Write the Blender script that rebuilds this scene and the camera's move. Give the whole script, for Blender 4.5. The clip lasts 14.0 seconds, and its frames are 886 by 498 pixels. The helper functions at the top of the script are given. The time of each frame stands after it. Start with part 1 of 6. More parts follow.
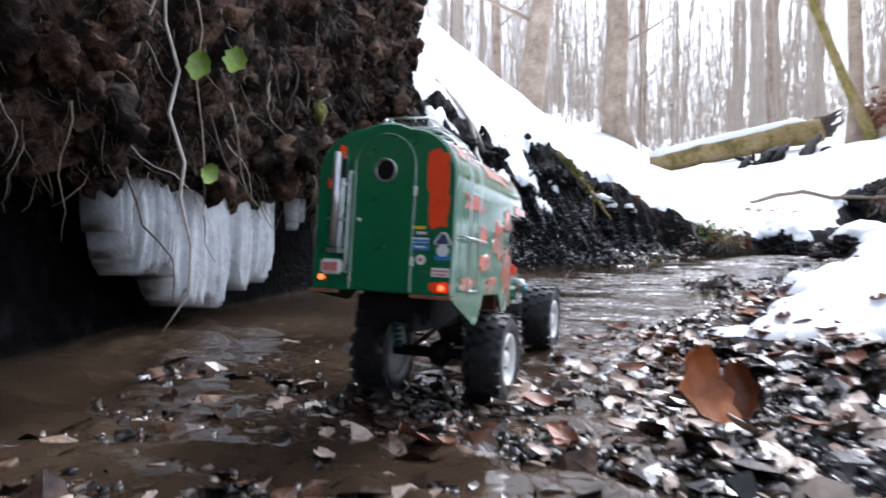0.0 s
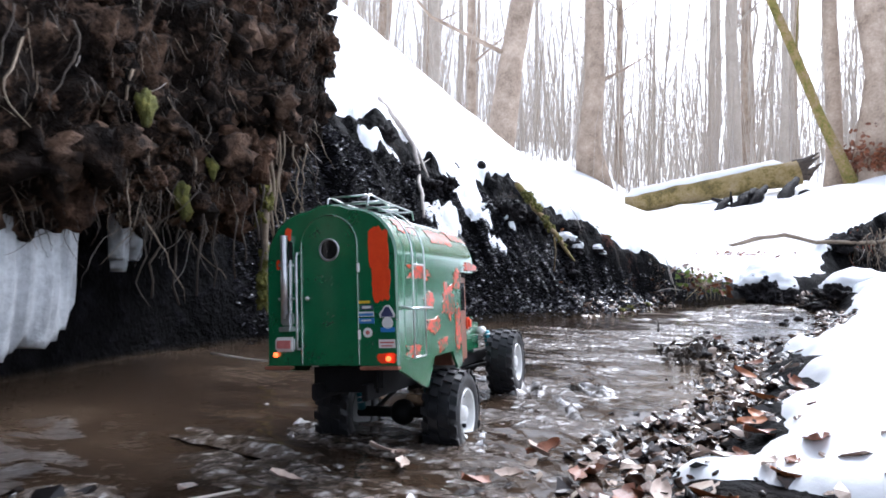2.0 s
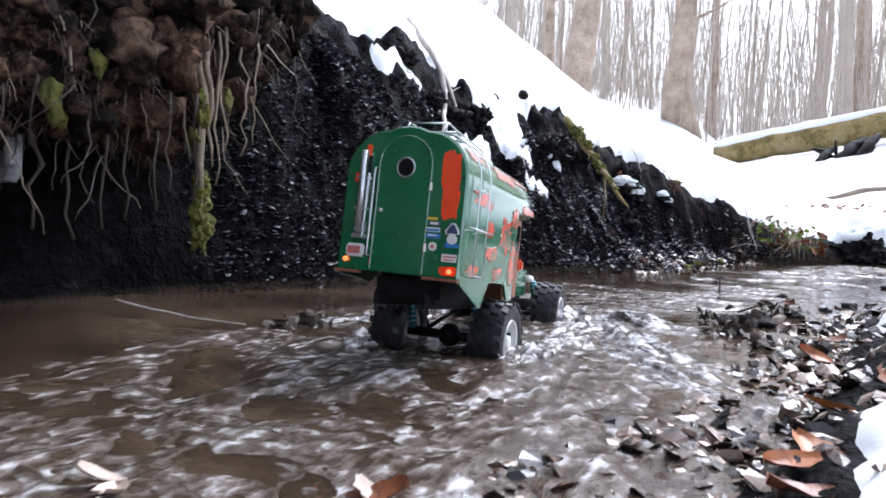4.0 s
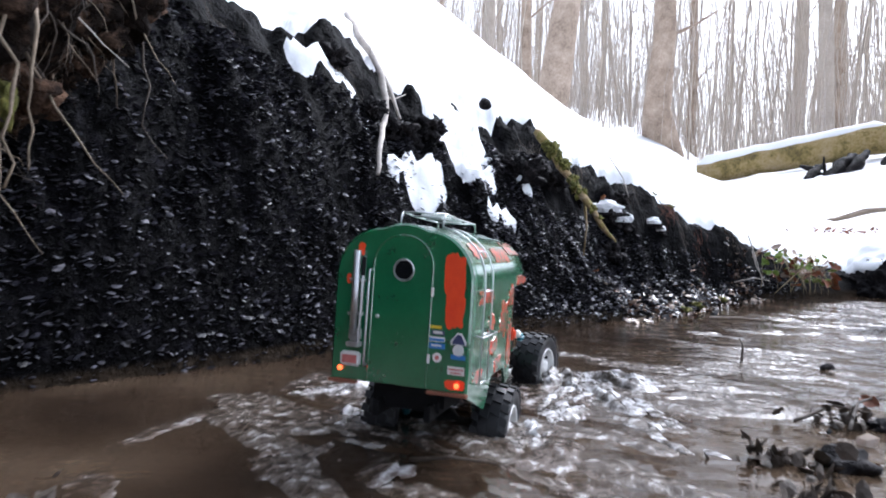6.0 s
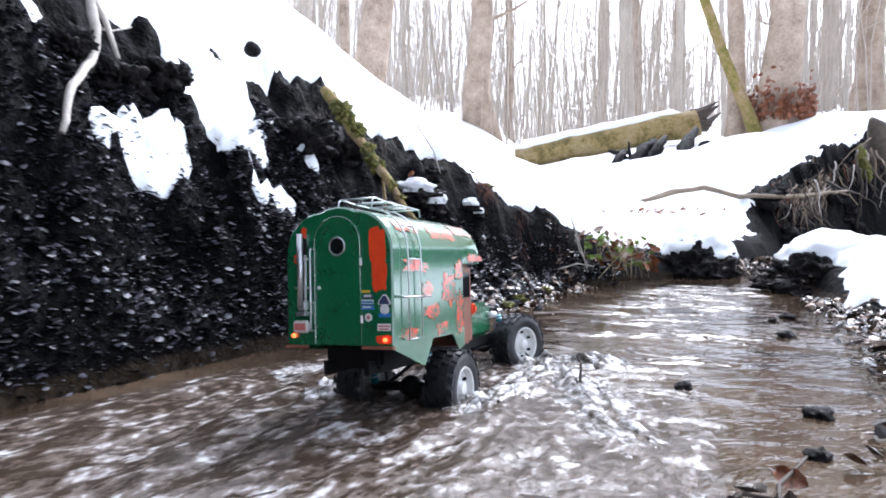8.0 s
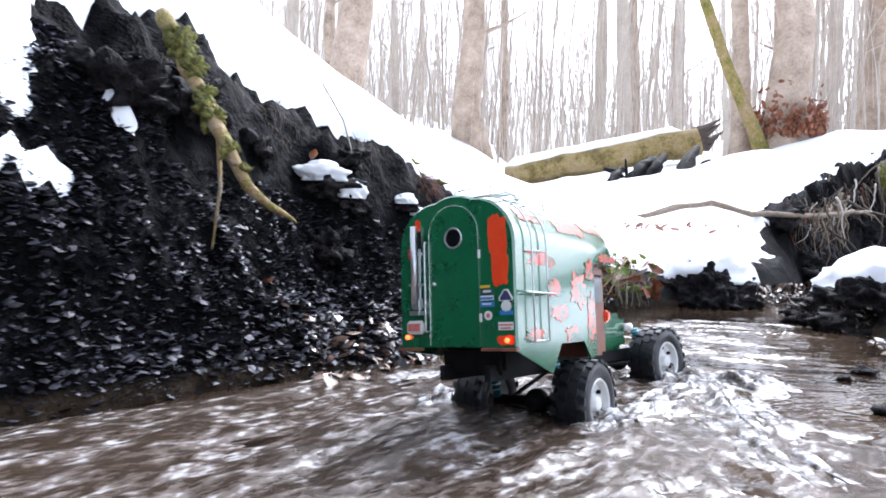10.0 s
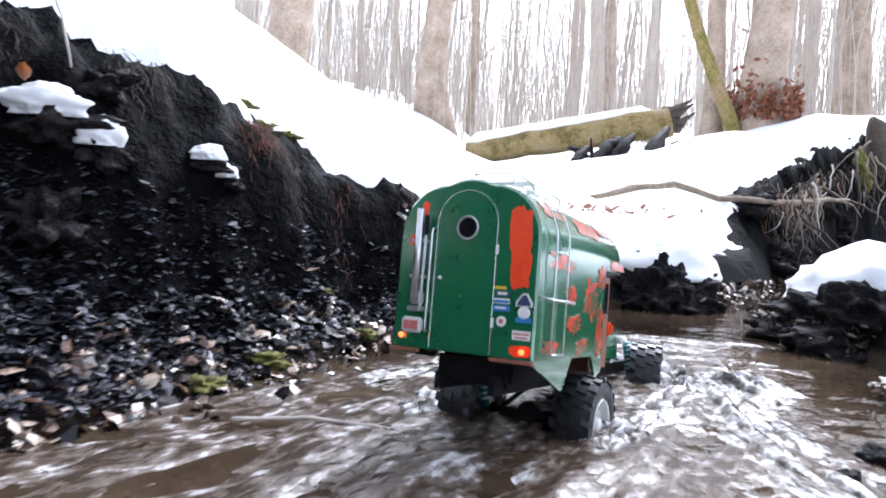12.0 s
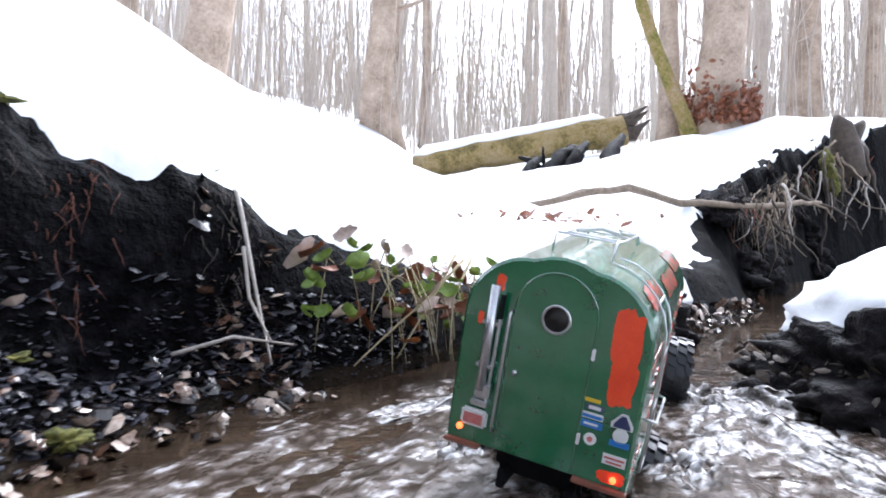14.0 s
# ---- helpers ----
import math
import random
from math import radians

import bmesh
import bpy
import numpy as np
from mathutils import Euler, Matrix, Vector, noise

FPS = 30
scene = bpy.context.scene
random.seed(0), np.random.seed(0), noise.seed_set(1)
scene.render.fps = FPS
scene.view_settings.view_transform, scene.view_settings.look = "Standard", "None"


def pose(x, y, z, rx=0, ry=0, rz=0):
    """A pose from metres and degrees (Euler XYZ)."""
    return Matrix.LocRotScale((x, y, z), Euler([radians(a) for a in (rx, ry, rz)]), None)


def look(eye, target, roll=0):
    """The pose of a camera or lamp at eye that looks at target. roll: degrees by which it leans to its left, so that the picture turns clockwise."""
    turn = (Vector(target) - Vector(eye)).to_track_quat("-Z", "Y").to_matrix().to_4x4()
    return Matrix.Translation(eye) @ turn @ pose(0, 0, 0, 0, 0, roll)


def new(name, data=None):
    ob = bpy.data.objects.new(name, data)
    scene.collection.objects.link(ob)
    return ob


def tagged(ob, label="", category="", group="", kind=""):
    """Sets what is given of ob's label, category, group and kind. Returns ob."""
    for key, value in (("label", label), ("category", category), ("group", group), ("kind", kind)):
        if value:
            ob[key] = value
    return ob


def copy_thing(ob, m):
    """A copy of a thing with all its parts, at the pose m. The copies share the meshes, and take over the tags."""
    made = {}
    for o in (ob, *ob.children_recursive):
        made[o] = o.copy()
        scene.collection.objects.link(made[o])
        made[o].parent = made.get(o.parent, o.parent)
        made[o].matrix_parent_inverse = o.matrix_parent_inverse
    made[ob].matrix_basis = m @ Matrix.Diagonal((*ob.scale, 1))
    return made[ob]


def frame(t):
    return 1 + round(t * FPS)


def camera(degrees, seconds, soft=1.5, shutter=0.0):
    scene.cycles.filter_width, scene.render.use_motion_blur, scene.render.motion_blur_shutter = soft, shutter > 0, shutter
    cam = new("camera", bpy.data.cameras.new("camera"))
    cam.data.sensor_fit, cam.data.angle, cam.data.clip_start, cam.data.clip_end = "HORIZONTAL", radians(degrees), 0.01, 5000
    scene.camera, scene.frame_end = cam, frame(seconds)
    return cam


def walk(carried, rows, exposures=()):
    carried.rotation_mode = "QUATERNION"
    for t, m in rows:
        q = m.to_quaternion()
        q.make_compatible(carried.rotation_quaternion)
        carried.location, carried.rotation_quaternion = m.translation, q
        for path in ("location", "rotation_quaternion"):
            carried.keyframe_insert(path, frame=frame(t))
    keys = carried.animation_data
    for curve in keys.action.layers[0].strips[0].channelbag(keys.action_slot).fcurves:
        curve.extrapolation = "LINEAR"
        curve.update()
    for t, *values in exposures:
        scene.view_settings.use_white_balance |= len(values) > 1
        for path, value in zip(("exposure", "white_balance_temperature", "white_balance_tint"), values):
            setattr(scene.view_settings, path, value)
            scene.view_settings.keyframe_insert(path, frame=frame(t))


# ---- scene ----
cam = camera(67.4, 14.0, soft=1.7, shutter=0.35)
METRES, EYE, TILT, LEAN, TURN = 4.286, 0.24, 0.0, 0.0, 0.0
ROWS = [
    (0.0, 0.0, 0.0, 0.0, -0.01, -2.22, 0.33),
    (0.5, 0.0038, 0.0338, 0.0045, 5.49, -1.19, 0.9),
    (1.0, 0.0165, 0.0685, 0.0075, -1.04, -0.38, 0.57),
    (1.5, 0.0318, 0.1022, 0.0065, -0.81, 0.54, 0.08),
    (2.0, 0.0496, 0.1294, 0.0037, -1.79, 0.98, -0.77),
    (2.5, 0.0663, 0.1518, -0.0013, -0.11, -0.92, -1.4),
    (3.0, 0.0807, 0.1755, -0.0056, 2.05, -1.99, -1.33),
    (3.2, 0.0860, 0.1845, -0.0067, 3.12, -2.22, -1.59),
    (5.3, 0.1244, 0.3072, 0.0036, 6.03, -4.07, -1.77),
    (5.5, 0.1241, 0.3217, 0.0067, 5.29, -4.08, -1.57),
    (6.0, 0.1257, 0.361, 0.0092, 3.78, -1.43, -1.19),
    (6.5, 0.1257, 0.3985, 0.0104, 3.87, 0.22, -0.14),
    (7.0, 0.1308, 0.4293, 0.0104, -0.44, -0.01, 0.9),
    (7.5, 0.1439, 0.4553, 0.009, -6.12, -1.78, 0.87),
    (8.0, 0.1623, 0.4846, 0.0084, -10.85, -2.39, -0.12),
    (8.2, 0.1694, 0.4984, 0.0070, -11.27, -2.35, -0.69),
    (10.3, 0.2523, 0.6554, -0.0052, -11.20, -0.20, -1.18),
    (10.5, 0.26, 0.6648, -0.0057, -14.28, -0.7, -1.06),
    (11.0, 0.2819, 0.6921, -0.0041, -13.55, -2.93, -1.11),
    (11.5, 0.3075, 0.7233, -0.0022, -15.1, -3.66, -1.67),
    (12.0, 0.335, 0.7589, -0.0015, -13.28, -2.02, -2.7),
    (12.5, 0.359, 0.7955, -0.0035, -13.1, -1.05, -2.28),
    (13.0, 0.3814, 0.8282, -0.0055, -12.68, -1.02, -2.27),
    (13.5, 0.402, 0.8575, -0.0037, -14.55, -0.76, -2.56),
    (14.0, 0.4191, 0.8836, -0.0032, -16.36, -0.26, -1.12),
]
walk(cam, [(t, pose(0, 0, EYE, TILT, LEAN, TURN) @ pose(METRES * x, METRES * y, METRES * z, 90 + pitch, roll, yaw)) for t, x, y, z, yaw, pitch, roll in ROWS],
     exposures=[(t, e, 5680, 13) for t, e in ((0.0, 1.32), (3.0, 1.4), (6.5, 1.28), (7.5, 1.52), (8.5, 1.65), (10.3, 1.8), (11.5, 1.82), (12.5, 1.68), (14.0, 1.62))])

# ---- world, sun, exposure ----
world = bpy.data.worlds.new("overcast_sky")
scene.world = world
world.use_nodes = True
wn, wl = world.node_tree.nodes, world.node_tree.links
sky = wn.new("ShaderNodeTexSky")
sky.sky_type, sky.sun_disc = "NISHITA", False
sky.sun_elevation, sky.sun_rotation = radians(46), radians(40)
sky.air_density, sky.dust_density, sky.ozone_density = 1.0, 4.0, 1.0
grey = wn.new("ShaderNodeHueSaturation")
grey.inputs["Saturation"].default_value = 0.22
wl.new(sky.outputs[0], grey.inputs["Color"])
wl.new(grey.outputs[0], wn["Background"].inputs["Color"])
wn["Background"].inputs["Strength"].default_value = 0.14

sun = new("sun", bpy.data.lights.new("sun", "SUN"))
sun.data.energy, sun.data.angle, sun.data.color = 1.3, radians(28), (1.0, 0.98, 0.96)
sun.matrix_world = look((5.6, 6.6, 9.0), (0, 0, 0))

# ---- materials ----
def mat(name, build):
    m = bpy.data.materials.new(name)
    m.use_nodes = True
    nt = m.node_tree
    build(nt, nt.nodes, nt.links, nt.nodes["Principled BSDF"])
    return m


def tex(nt, scale, detail=6.0, rough=0.6, coords="Object", kind="ShaderNodeTexNoise"):
    n = nt.nodes.new(kind)
    n.inputs["Scale"].default_value = scale
    if kind == "ShaderNodeTexNoise":
        n.inputs["Detail"].default_value, n.inputs["Roughness"].default_value = detail, rough
    c = nt.nodes.new("ShaderNodeTexCoord")
    nt.links.new(c.outputs[coords], n.inputs["Vector"])
    return n


def ramp(nt, src, stops):
    r = nt.nodes.new("ShaderNodeValToRGB")
    while len(r.color_ramp.elements) < len(stops):
        r.color_ramp.elements.new(0.5)
    for e, (p, c) in zip(r.color_ramp.elements, stops):
        e.position, e.color = p, (*c, 1) if len(c) == 3 else c
    nt.links.new(src, r.inputs["Fac"])
    return r


def bump(nt, src, strength, distance, bsdf, chain=None):
    b = nt.nodes.new("ShaderNodeBump")
    b.inputs["Strength"].default_value, b.inputs["Distance"].default_value = strength, distance
    nt.links.new(src, b.inputs["Height"])
    if chain:
        nt.links.new(chain.outputs[0], b.inputs["Normal"])
    nt.links.new(b.outputs[0], bsdf.inputs["Normal"])
    return b


def mottled(name, stops, scale, rough=0.8, fine=90.0, depth=0.004, strength=0.6, metal=0.0, spec=0.5, coords="Object", island=0.0):
    """Two scales of colour variation and two of relief."""
    def build(nt, n, l, b):
        big, small = tex(nt, scale, coords=coords), tex(nt, fine, 4.0, coords=coords)
        mix = n.new("ShaderNodeMath")
        mix.operation = "MULTIPLY_ADD"
        mix.inputs[1].default_value = 0.35
        l.new(small.outputs["Fac"], mix.inputs[0])
        half = n.new("ShaderNodeMath")
        half.operation = "MULTIPLY"
        half.inputs[1].default_value = 0.65
        l.new(big.outputs["Fac"], half.inputs[0])
        l.new(half.outputs[0], mix.inputs[2])
        src = mix.outputs[0]
        if island:
            geo, add = n.new("ShaderNodeNewGeometry"), n.new("ShaderNodeMath")
            add.operation = "MULTIPLY_ADD"
            add.inputs[1].default_value = island
            l.new(geo.outputs["Random Per Island"], add.inputs[0])
            sub = n.new("ShaderNodeMath")
            sub.operation = "SUBTRACT"
            sub.inputs[1].default_value = island / 2
            l.new(src, sub.inputs[0])
            l.new(sub.outputs[0], add.inputs[2])
            src = add.outputs[0]
        r = ramp(nt, src, stops)
        l.new(r.outputs[0], b.inputs["Base Color"])
        b.inputs["Roughness"].default_value, b.inputs["Metallic"].default_value = rough, metal
        b.inputs["Specular IOR Level"].default_value = spec
        b1 = bump(nt, big.outputs["Fac"], strength, depth * 4, b)
        bump(nt, small.outputs["Fac"], strength, depth, b, b1)
    return mat(name, build)


SOIL = mottled("wet_black_soil", [(0.3, (0.002, 0.002, 0.0025)), (0.5, (0.007, 0.006, 0.007)), (0.75, (0.032, 0.027, 0.026))], 9.0, 0.65, 70.0, 0.008, 1.0, spec=0.12)
ROOTSOIL = mottled("matted_root_soil", [(0.36, (0.0015, 0.001, 0.001)), (0.5, (0.012, 0.008, 0.006)), (0.68, (0.15, 0.094, 0.064))], 11.0, 0.85, 60.0, 0.010, 1.0, spec=0.08)
SNOW = mottled("settled_snow", [(0.3, (0.80, 0.82, 0.85)), (0.7, (0.90, 0.91, 0.92))], 3.0, 0.55, 60.0, 0.002, 0.35)
# Both barks are paled for haze, which is put into their colour.
BARK = mottled("hazed_forest_bark", [(0.3, (0.15, 0.11, 0.078)), (0.5, (0.37, 0.285, 0.215)), (0.7, (0.56, 0.455, 0.36))], 3.0, 0.9, 30.0, 0.01, 0.8)
HAZEBARK = mottled("haze_paled_bark", [(0.3, (0.32, 0.27, 0.22)), (0.6, (0.50, 0.44, 0.37))], 2.0, 0.85, 25.0, 0.004, 0.5)
PAINT_GREEN = mottled("green_enamel", [(0.3, (0.007, 0.105, 0.040)), (0.7, (0.013, 0.155, 0.060))], 25.0, 0.22, 300.0, 0.0002, 0.2)
PAINT_GREEN.node_tree.nodes["Principled BSDF"].inputs["Coat Weight"].default_value = 1.0
PAINT_GREEN.node_tree.nodes["Principled BSDF"].inputs["Coat IOR"].default_value = 2.0
PAINT_GREEN.node_tree.nodes["Principled BSDF"].inputs["Coat Roughness"].default_value = 0.12
PAINT_RED = mottled("orange_red_spray_paint", [(0.3, (0.74, 0.045, 0.008)), (0.7, (0.90, 0.085, 0.014))], 60.0, 0.35, 400.0, 0.0002, 0.3)
PAINT_RED.node_tree.nodes["Principled BSDF"].inputs["Coat Weight"].default_value = 0.8
PAINT_RED.node_tree.nodes["Principled BSDF"].inputs["Coat IOR"].default_value = 1.7
PAINT_RED.node_tree.nodes["Principled BSDF"].inputs["Coat Roughness"].default_value = 0.15


def worn_build(nt, n, l, b):
    """Thin red spray broken up by the green below it."""
    big, small = tex(nt, 55.0, 5.0), tex(nt, 190.0, 3.0)
    both = n.new("ShaderNodeMath")
    both.operation = "ADD"
    l.new(big.outputs["Fac"], both.inputs[0])
    l.new(small.outputs["Fac"], both.inputs[1])
    r = ramp(nt, both.outputs[0], [(0.455, (0.010, 0.13, 0.05)), (0.50, (0.42, 0.06, 0.025)), (0.54, (0.80, 0.065, 0.012))])
    half = n.new("ShaderNodeMath")
    half.operation = "MULTIPLY"
    half.inputs[1].default_value = 0.5
    l.new(both.outputs[0], half.inputs[0])
    l.new(half.outputs[0], r.inputs["Fac"])
    l.new(r.outputs[0], b.inputs["Base Color"])
    b.inputs["Roughness"].default_value = 0.3
    b.inputs["Coat Weight"].default_value = 1.0
    b.inputs["Coat IOR"].default_value = 2.0
    b.inputs["Coat Roughness"].default_value = 0.12


PAINT_WORN = mat("worn_orange_red_spray", worn_build)
TYRE = mottled("tyre_rubber", [(0.3, (0.005, 0.0055, 0.007)), (0.7, (0.018, 0.019, 0.022))], 60.0, 0.4, 300.0, 0.0005, 0.4)
STEEL = mottled("brushed_steel", [(0.3, (0.48, 0.49, 0.50)), (0.7, (0.72, 0.73, 0.74))], 80.0, 0.32, 400.0, 0.0002, 0.2, metal=0.9)
BLACKMETAL = mottled("black_chassis_metal", [(0.3, (0.003, 0.003, 0.0035)), (0.7, (0.010, 0.010, 0.011))], 60.0, 0.6, 300.0, 0.0003, 0.3, spec=0.15)


def flow_noise(nt, scale, detail=3.0, squeeze=0.45, turn=-34.0):
    """Noise drawn out across the stream's run."""
    n = nt.nodes.new("ShaderNodeTexNoise")
    n.inputs["Scale"].default_value, n.inputs["Detail"].default_value = scale, detail
    c, m = nt.nodes.new("ShaderNodeTexCoord"), nt.nodes.new("ShaderNodeMapping")
    m.inputs["Rotation"].default_value = (0, 0, radians(turn))
    m.inputs["Scale"].default_value = (squeeze, 1, 1)
    nt.links.new(c.outputs["Object"], m.inputs["Vector"])
    nt.links.new(m.outputs[0], n.inputs["Vector"])
    return n


def water_build(nt, n, l, b):
    mud = tex(nt, 1.7, 5.0)
    r = ramp(nt, mud.outputs["Fac"], [(0.32, (0.014, 0.009, 0.006)), (0.5, (0.042, 0.028, 0.018)), (0.68, (0.100, 0.071, 0.047))])
    l.new(r.outputs[0], b.inputs["Base Color"])
    b.inputs["Roughness"].default_value = 0.05
    b.inputs["IOR"].default_value = 1.33
    small, fine = flow_noise(nt, 20.0), flow_noise(nt, 62.0, 2.0)
    b1 = bump(nt, small.outputs["Fac"], 0.36, 0.008, b)
    bump(nt, fine.outputs["Fac"], 0.35, 0.0035, b, b1)


WATER = mat("murky_stream_water", water_build)

# ---- mesh helpers ----
def part(name, bm, material, parent=None, label="", smooth=False):
    me = bpy.data.meshes.new(name)
    bm.to_mesh(me)
    bm.free()
    me.materials.append(material)
    if smooth:
        me.polygons.foreach_set("use_smooth", [True] * len(me.polygons))
    ob = new(name, me)
    ob.parent = parent
    if label:
        ob["label"] = label
    return ob


def sheet(name, verts, faces, material, parent=None, smooth=True):
    me = bpy.data.meshes.new(name)
    me.from_pydata([tuple(v) for v in verts], [], [tuple(f) for f in faces])
    me.materials.append(material)
    if smooth:
        me.polygons.foreach_set("use_smooth", [True] * len(me.polygons))
    me.update()
    ob = new(name, me)
    ob.parent = parent
    return ob


def box(bm, x0, x1, y0, y1, z0, z1, bevel=0.0):
    vs = [bm.verts.new((x, y, z)) for x in (x0, x1) for y in (y0, y1) for z in (z0, z1)]
    for f in ((0, 1, 3, 2), (4, 6, 7, 5), (0, 4, 5, 1), (2, 3, 7, 6), (0, 2, 6, 4), (1, 5, 7, 3)):
        bm.faces.new([vs[i] for i in f])
    if bevel:
        es = {e for v in vs for e in v.link_edges}
        bmesh.ops.bevel(bm, geom=list(es), offset=bevel, segments=2, affect="EDGES", clamp_overlap=True)
    return bm


def tube(bm, points, radii, sides=8, cap=True):
    """A bent round bar through the points, with a radius at each."""
    pts = [Vector(p) for p in points]
    if isinstance(radii, (int, float)):
        radii = [radii] * len(pts)
    rings, side = [], None
    for i, (p, r) in enumerate(zip(pts, radii)):
        d = (pts[min(i + 1, len(pts) - 1)] - pts[max(i - 1, 0)]).normalized()
        if side is None:
            side = d.orthogonal().normalized()
        side = (side - d * side.dot(d)).normalized()
        up = d.cross(side)
        rings.append([bm.verts.new(p + (side * math.cos(a) + up * math.sin(a)) * r) for a in (2 * math.pi * k / sides for k in range(sides))])
    for a, b in zip(rings, rings[1:]):
        for k in range(sides):
            bm.faces.new((a[k], a[(k + 1) % sides], b[(k + 1) % sides], b[k]))
    if cap:
        bm.faces.new(rings[0][::-1])
        bm.faces.new(rings[-1])
    return bm


def prism(bm, outline, axis, lo, hi):
    """A flat outline (pairs) pushed along an axis from lo to hi."""
    def put(a, b, c):
        return {"x": (c, a, b), "y": (a, c, b), "z": (a, b, c)}[axis]
    one = [bm.verts.new(put(a, b, lo)) for a, b in outline]
    two = [bm.verts.new(put(a, b, hi)) for a, b in outline]
    bm.faces.new(one[::-1])
    bm.faces.new(two)
    for i in range(len(one)):
        j = (i + 1) % len(one)
        bm.faces.new((one[i], one[j], two[j], two[i]))
    bmesh.ops.recalc_face_normals(bm, faces=bm.faces[:])
    return bm


def lattice(ix, iy, seed):
    h = (ix.astype(np.int64) * 374761393 + iy.astype(np.int64) * 668265263 + seed * 1274126177) & 0x7FFFFFFF
    h = ((h ^ (h >> 13)) * 1103515245) & 0x7FFFFFFF
    return ((h ^ (h >> 16)) & 0xFFFF) / 65535.0


def vnoise(x, y, scale, seed=0):
    """Smooth noise from -1 to 1 on a plan."""
    x, y = np.asarray(x) * scale, np.asarray(y) * scale
    ix, iy = np.floor(x), np.floor(y)
    fx, fy = x - ix, y - iy
    fx, fy = fx * fx * (3 - 2 * fx), fy * fy * (3 - 2 * fy)
    a, b = lattice(ix, iy, seed), lattice(ix + 1, iy, seed)
    c, d = lattice(ix, iy + 1, seed), lattice(ix + 1, iy + 1, seed)
    return ((a * (1 - fx) + b * fx) * (1 - fy) + (c * (1 - fx) + d * fx) * fy) * 2 - 1


def fbm(x, y, scale, octaves=4, seed=0, gain=0.5):
    return sum(gain ** o * vnoise(x, y, scale * 2.03 ** o, seed + o) for o in range(octaves))


def smooth01(v):
    v = np.clip(v, 0, 1)
    return v * v * (3 - 2 * v)


# ---- the lie of the land ----
# The foot of the high bank: x, y, height of its edge, width of its face, slope of the snow behind.
FOOT = [(-1.0, -6.0, 1.4, 0.30, 0.40), (-0.80, 0.6, 1.40, 0.22, 0.45), (-0.72, 1.5, 1.40, 0.22, 0.5), (-0.60, 2.0, 1.40, 0.24, 0.55), (-0.46, 2.42, 1.35, 0.30, 0.62), (-0.22, 2.7, 1.22, 0.42, 0.74),
        (0.05, 3.02, 1.06, 0.50, 0.80), (0.25, 3.29, 0.93, 0.50, 0.80), (0.61, 3.66, 0.80, 0.44, 0.78), (0.85, 3.85, 0.75, 0.50, 0.76),
        (1.14, 4.03, 0.69, 0.58, 0.72), (1.31, 4.20, 0.62, 0.53, 0.70), (1.50, 4.45, 0.50, 0.36, 0.68), (1.77, 4.83, 0.31, 0.14, 0.64),
        (1.91, 4.93, 0.24, 0.10, 0.54), (2.23, 5.17, 0.17, 0.09, 0.34), (2.52, 5.30, 0.12, 0.10, 0.24), (3.00, 5.44, 0.14, 0.10, 0.27), (3.60, 5.86, 0.17, 0.10, 0.27),
        (4.00, 6.32, 0.20, 0.14, 0.26), (4.36, 6.74, 0.48, 0.24, 0.20), (4.78, 7.05, 0.60, 0.26, 0.15), (5.20, 7.42, 0.68, 0.30, 0.13), (6.60, 8.35, 1.15, 0.30, 0.28), (7.6, 8.6, 1.45, 0.3, 0.34), (9.0, 8.9, 1.6, 0.3, 0.34), (60.0, 16.0, 1.6, 0.3, 0.2)]
# The edge of the low gravel bank: x, y.
EDGE = [(0.1, -6.0), (0.16, 0.6), (0.30, 1.2), (0.45, 1.45), (0.65, 1.66), (0.83, 1.98), (1.1, 2.4), (1.35, 2.66), (1.7, 3.05), (2.1, 3.6), (2.42, 4.15),
        (2.68, 4.55), (2.92, 4.80), (3.3, 5.0), (3.9, 5.35), (5.2, 6.1), (7.0, 7.2), (10.0, 7.7), (60.0, 14.0)]


def to_line(x, y, line):
    """Signed distance to a line (positive to its left) and the line's values beside each point."""
    best = np.full(np.shape(x), 1e9)
    sign = np.zeros(np.shape(x))
    vals = [np.zeros(np.shape(x)) for _ in line[0][2:]]
    for a, b in zip(line, line[1:]):
        dx, dy = b[0] - a[0], b[1] - a[1]
        t = np.clip(((x - a[0]) * dx + (y - a[1]) * dy) / (dx * dx + dy * dy), 0, 1)
        d = np.hypot(x - a[0] - t * dx, y - a[1] - t * dy)
        w = d < best
        best = np.where(w, d, best)
        sign = np.where(w, np.sign(dx * (y - a[1]) - dy * (x - a[0])), sign)
        for i, v in enumerate(vals):
            vals[i] = np.where(w, a[2 + i] + (b[2 + i] - a[2 + i]) * t, v)
    return best * sign, vals


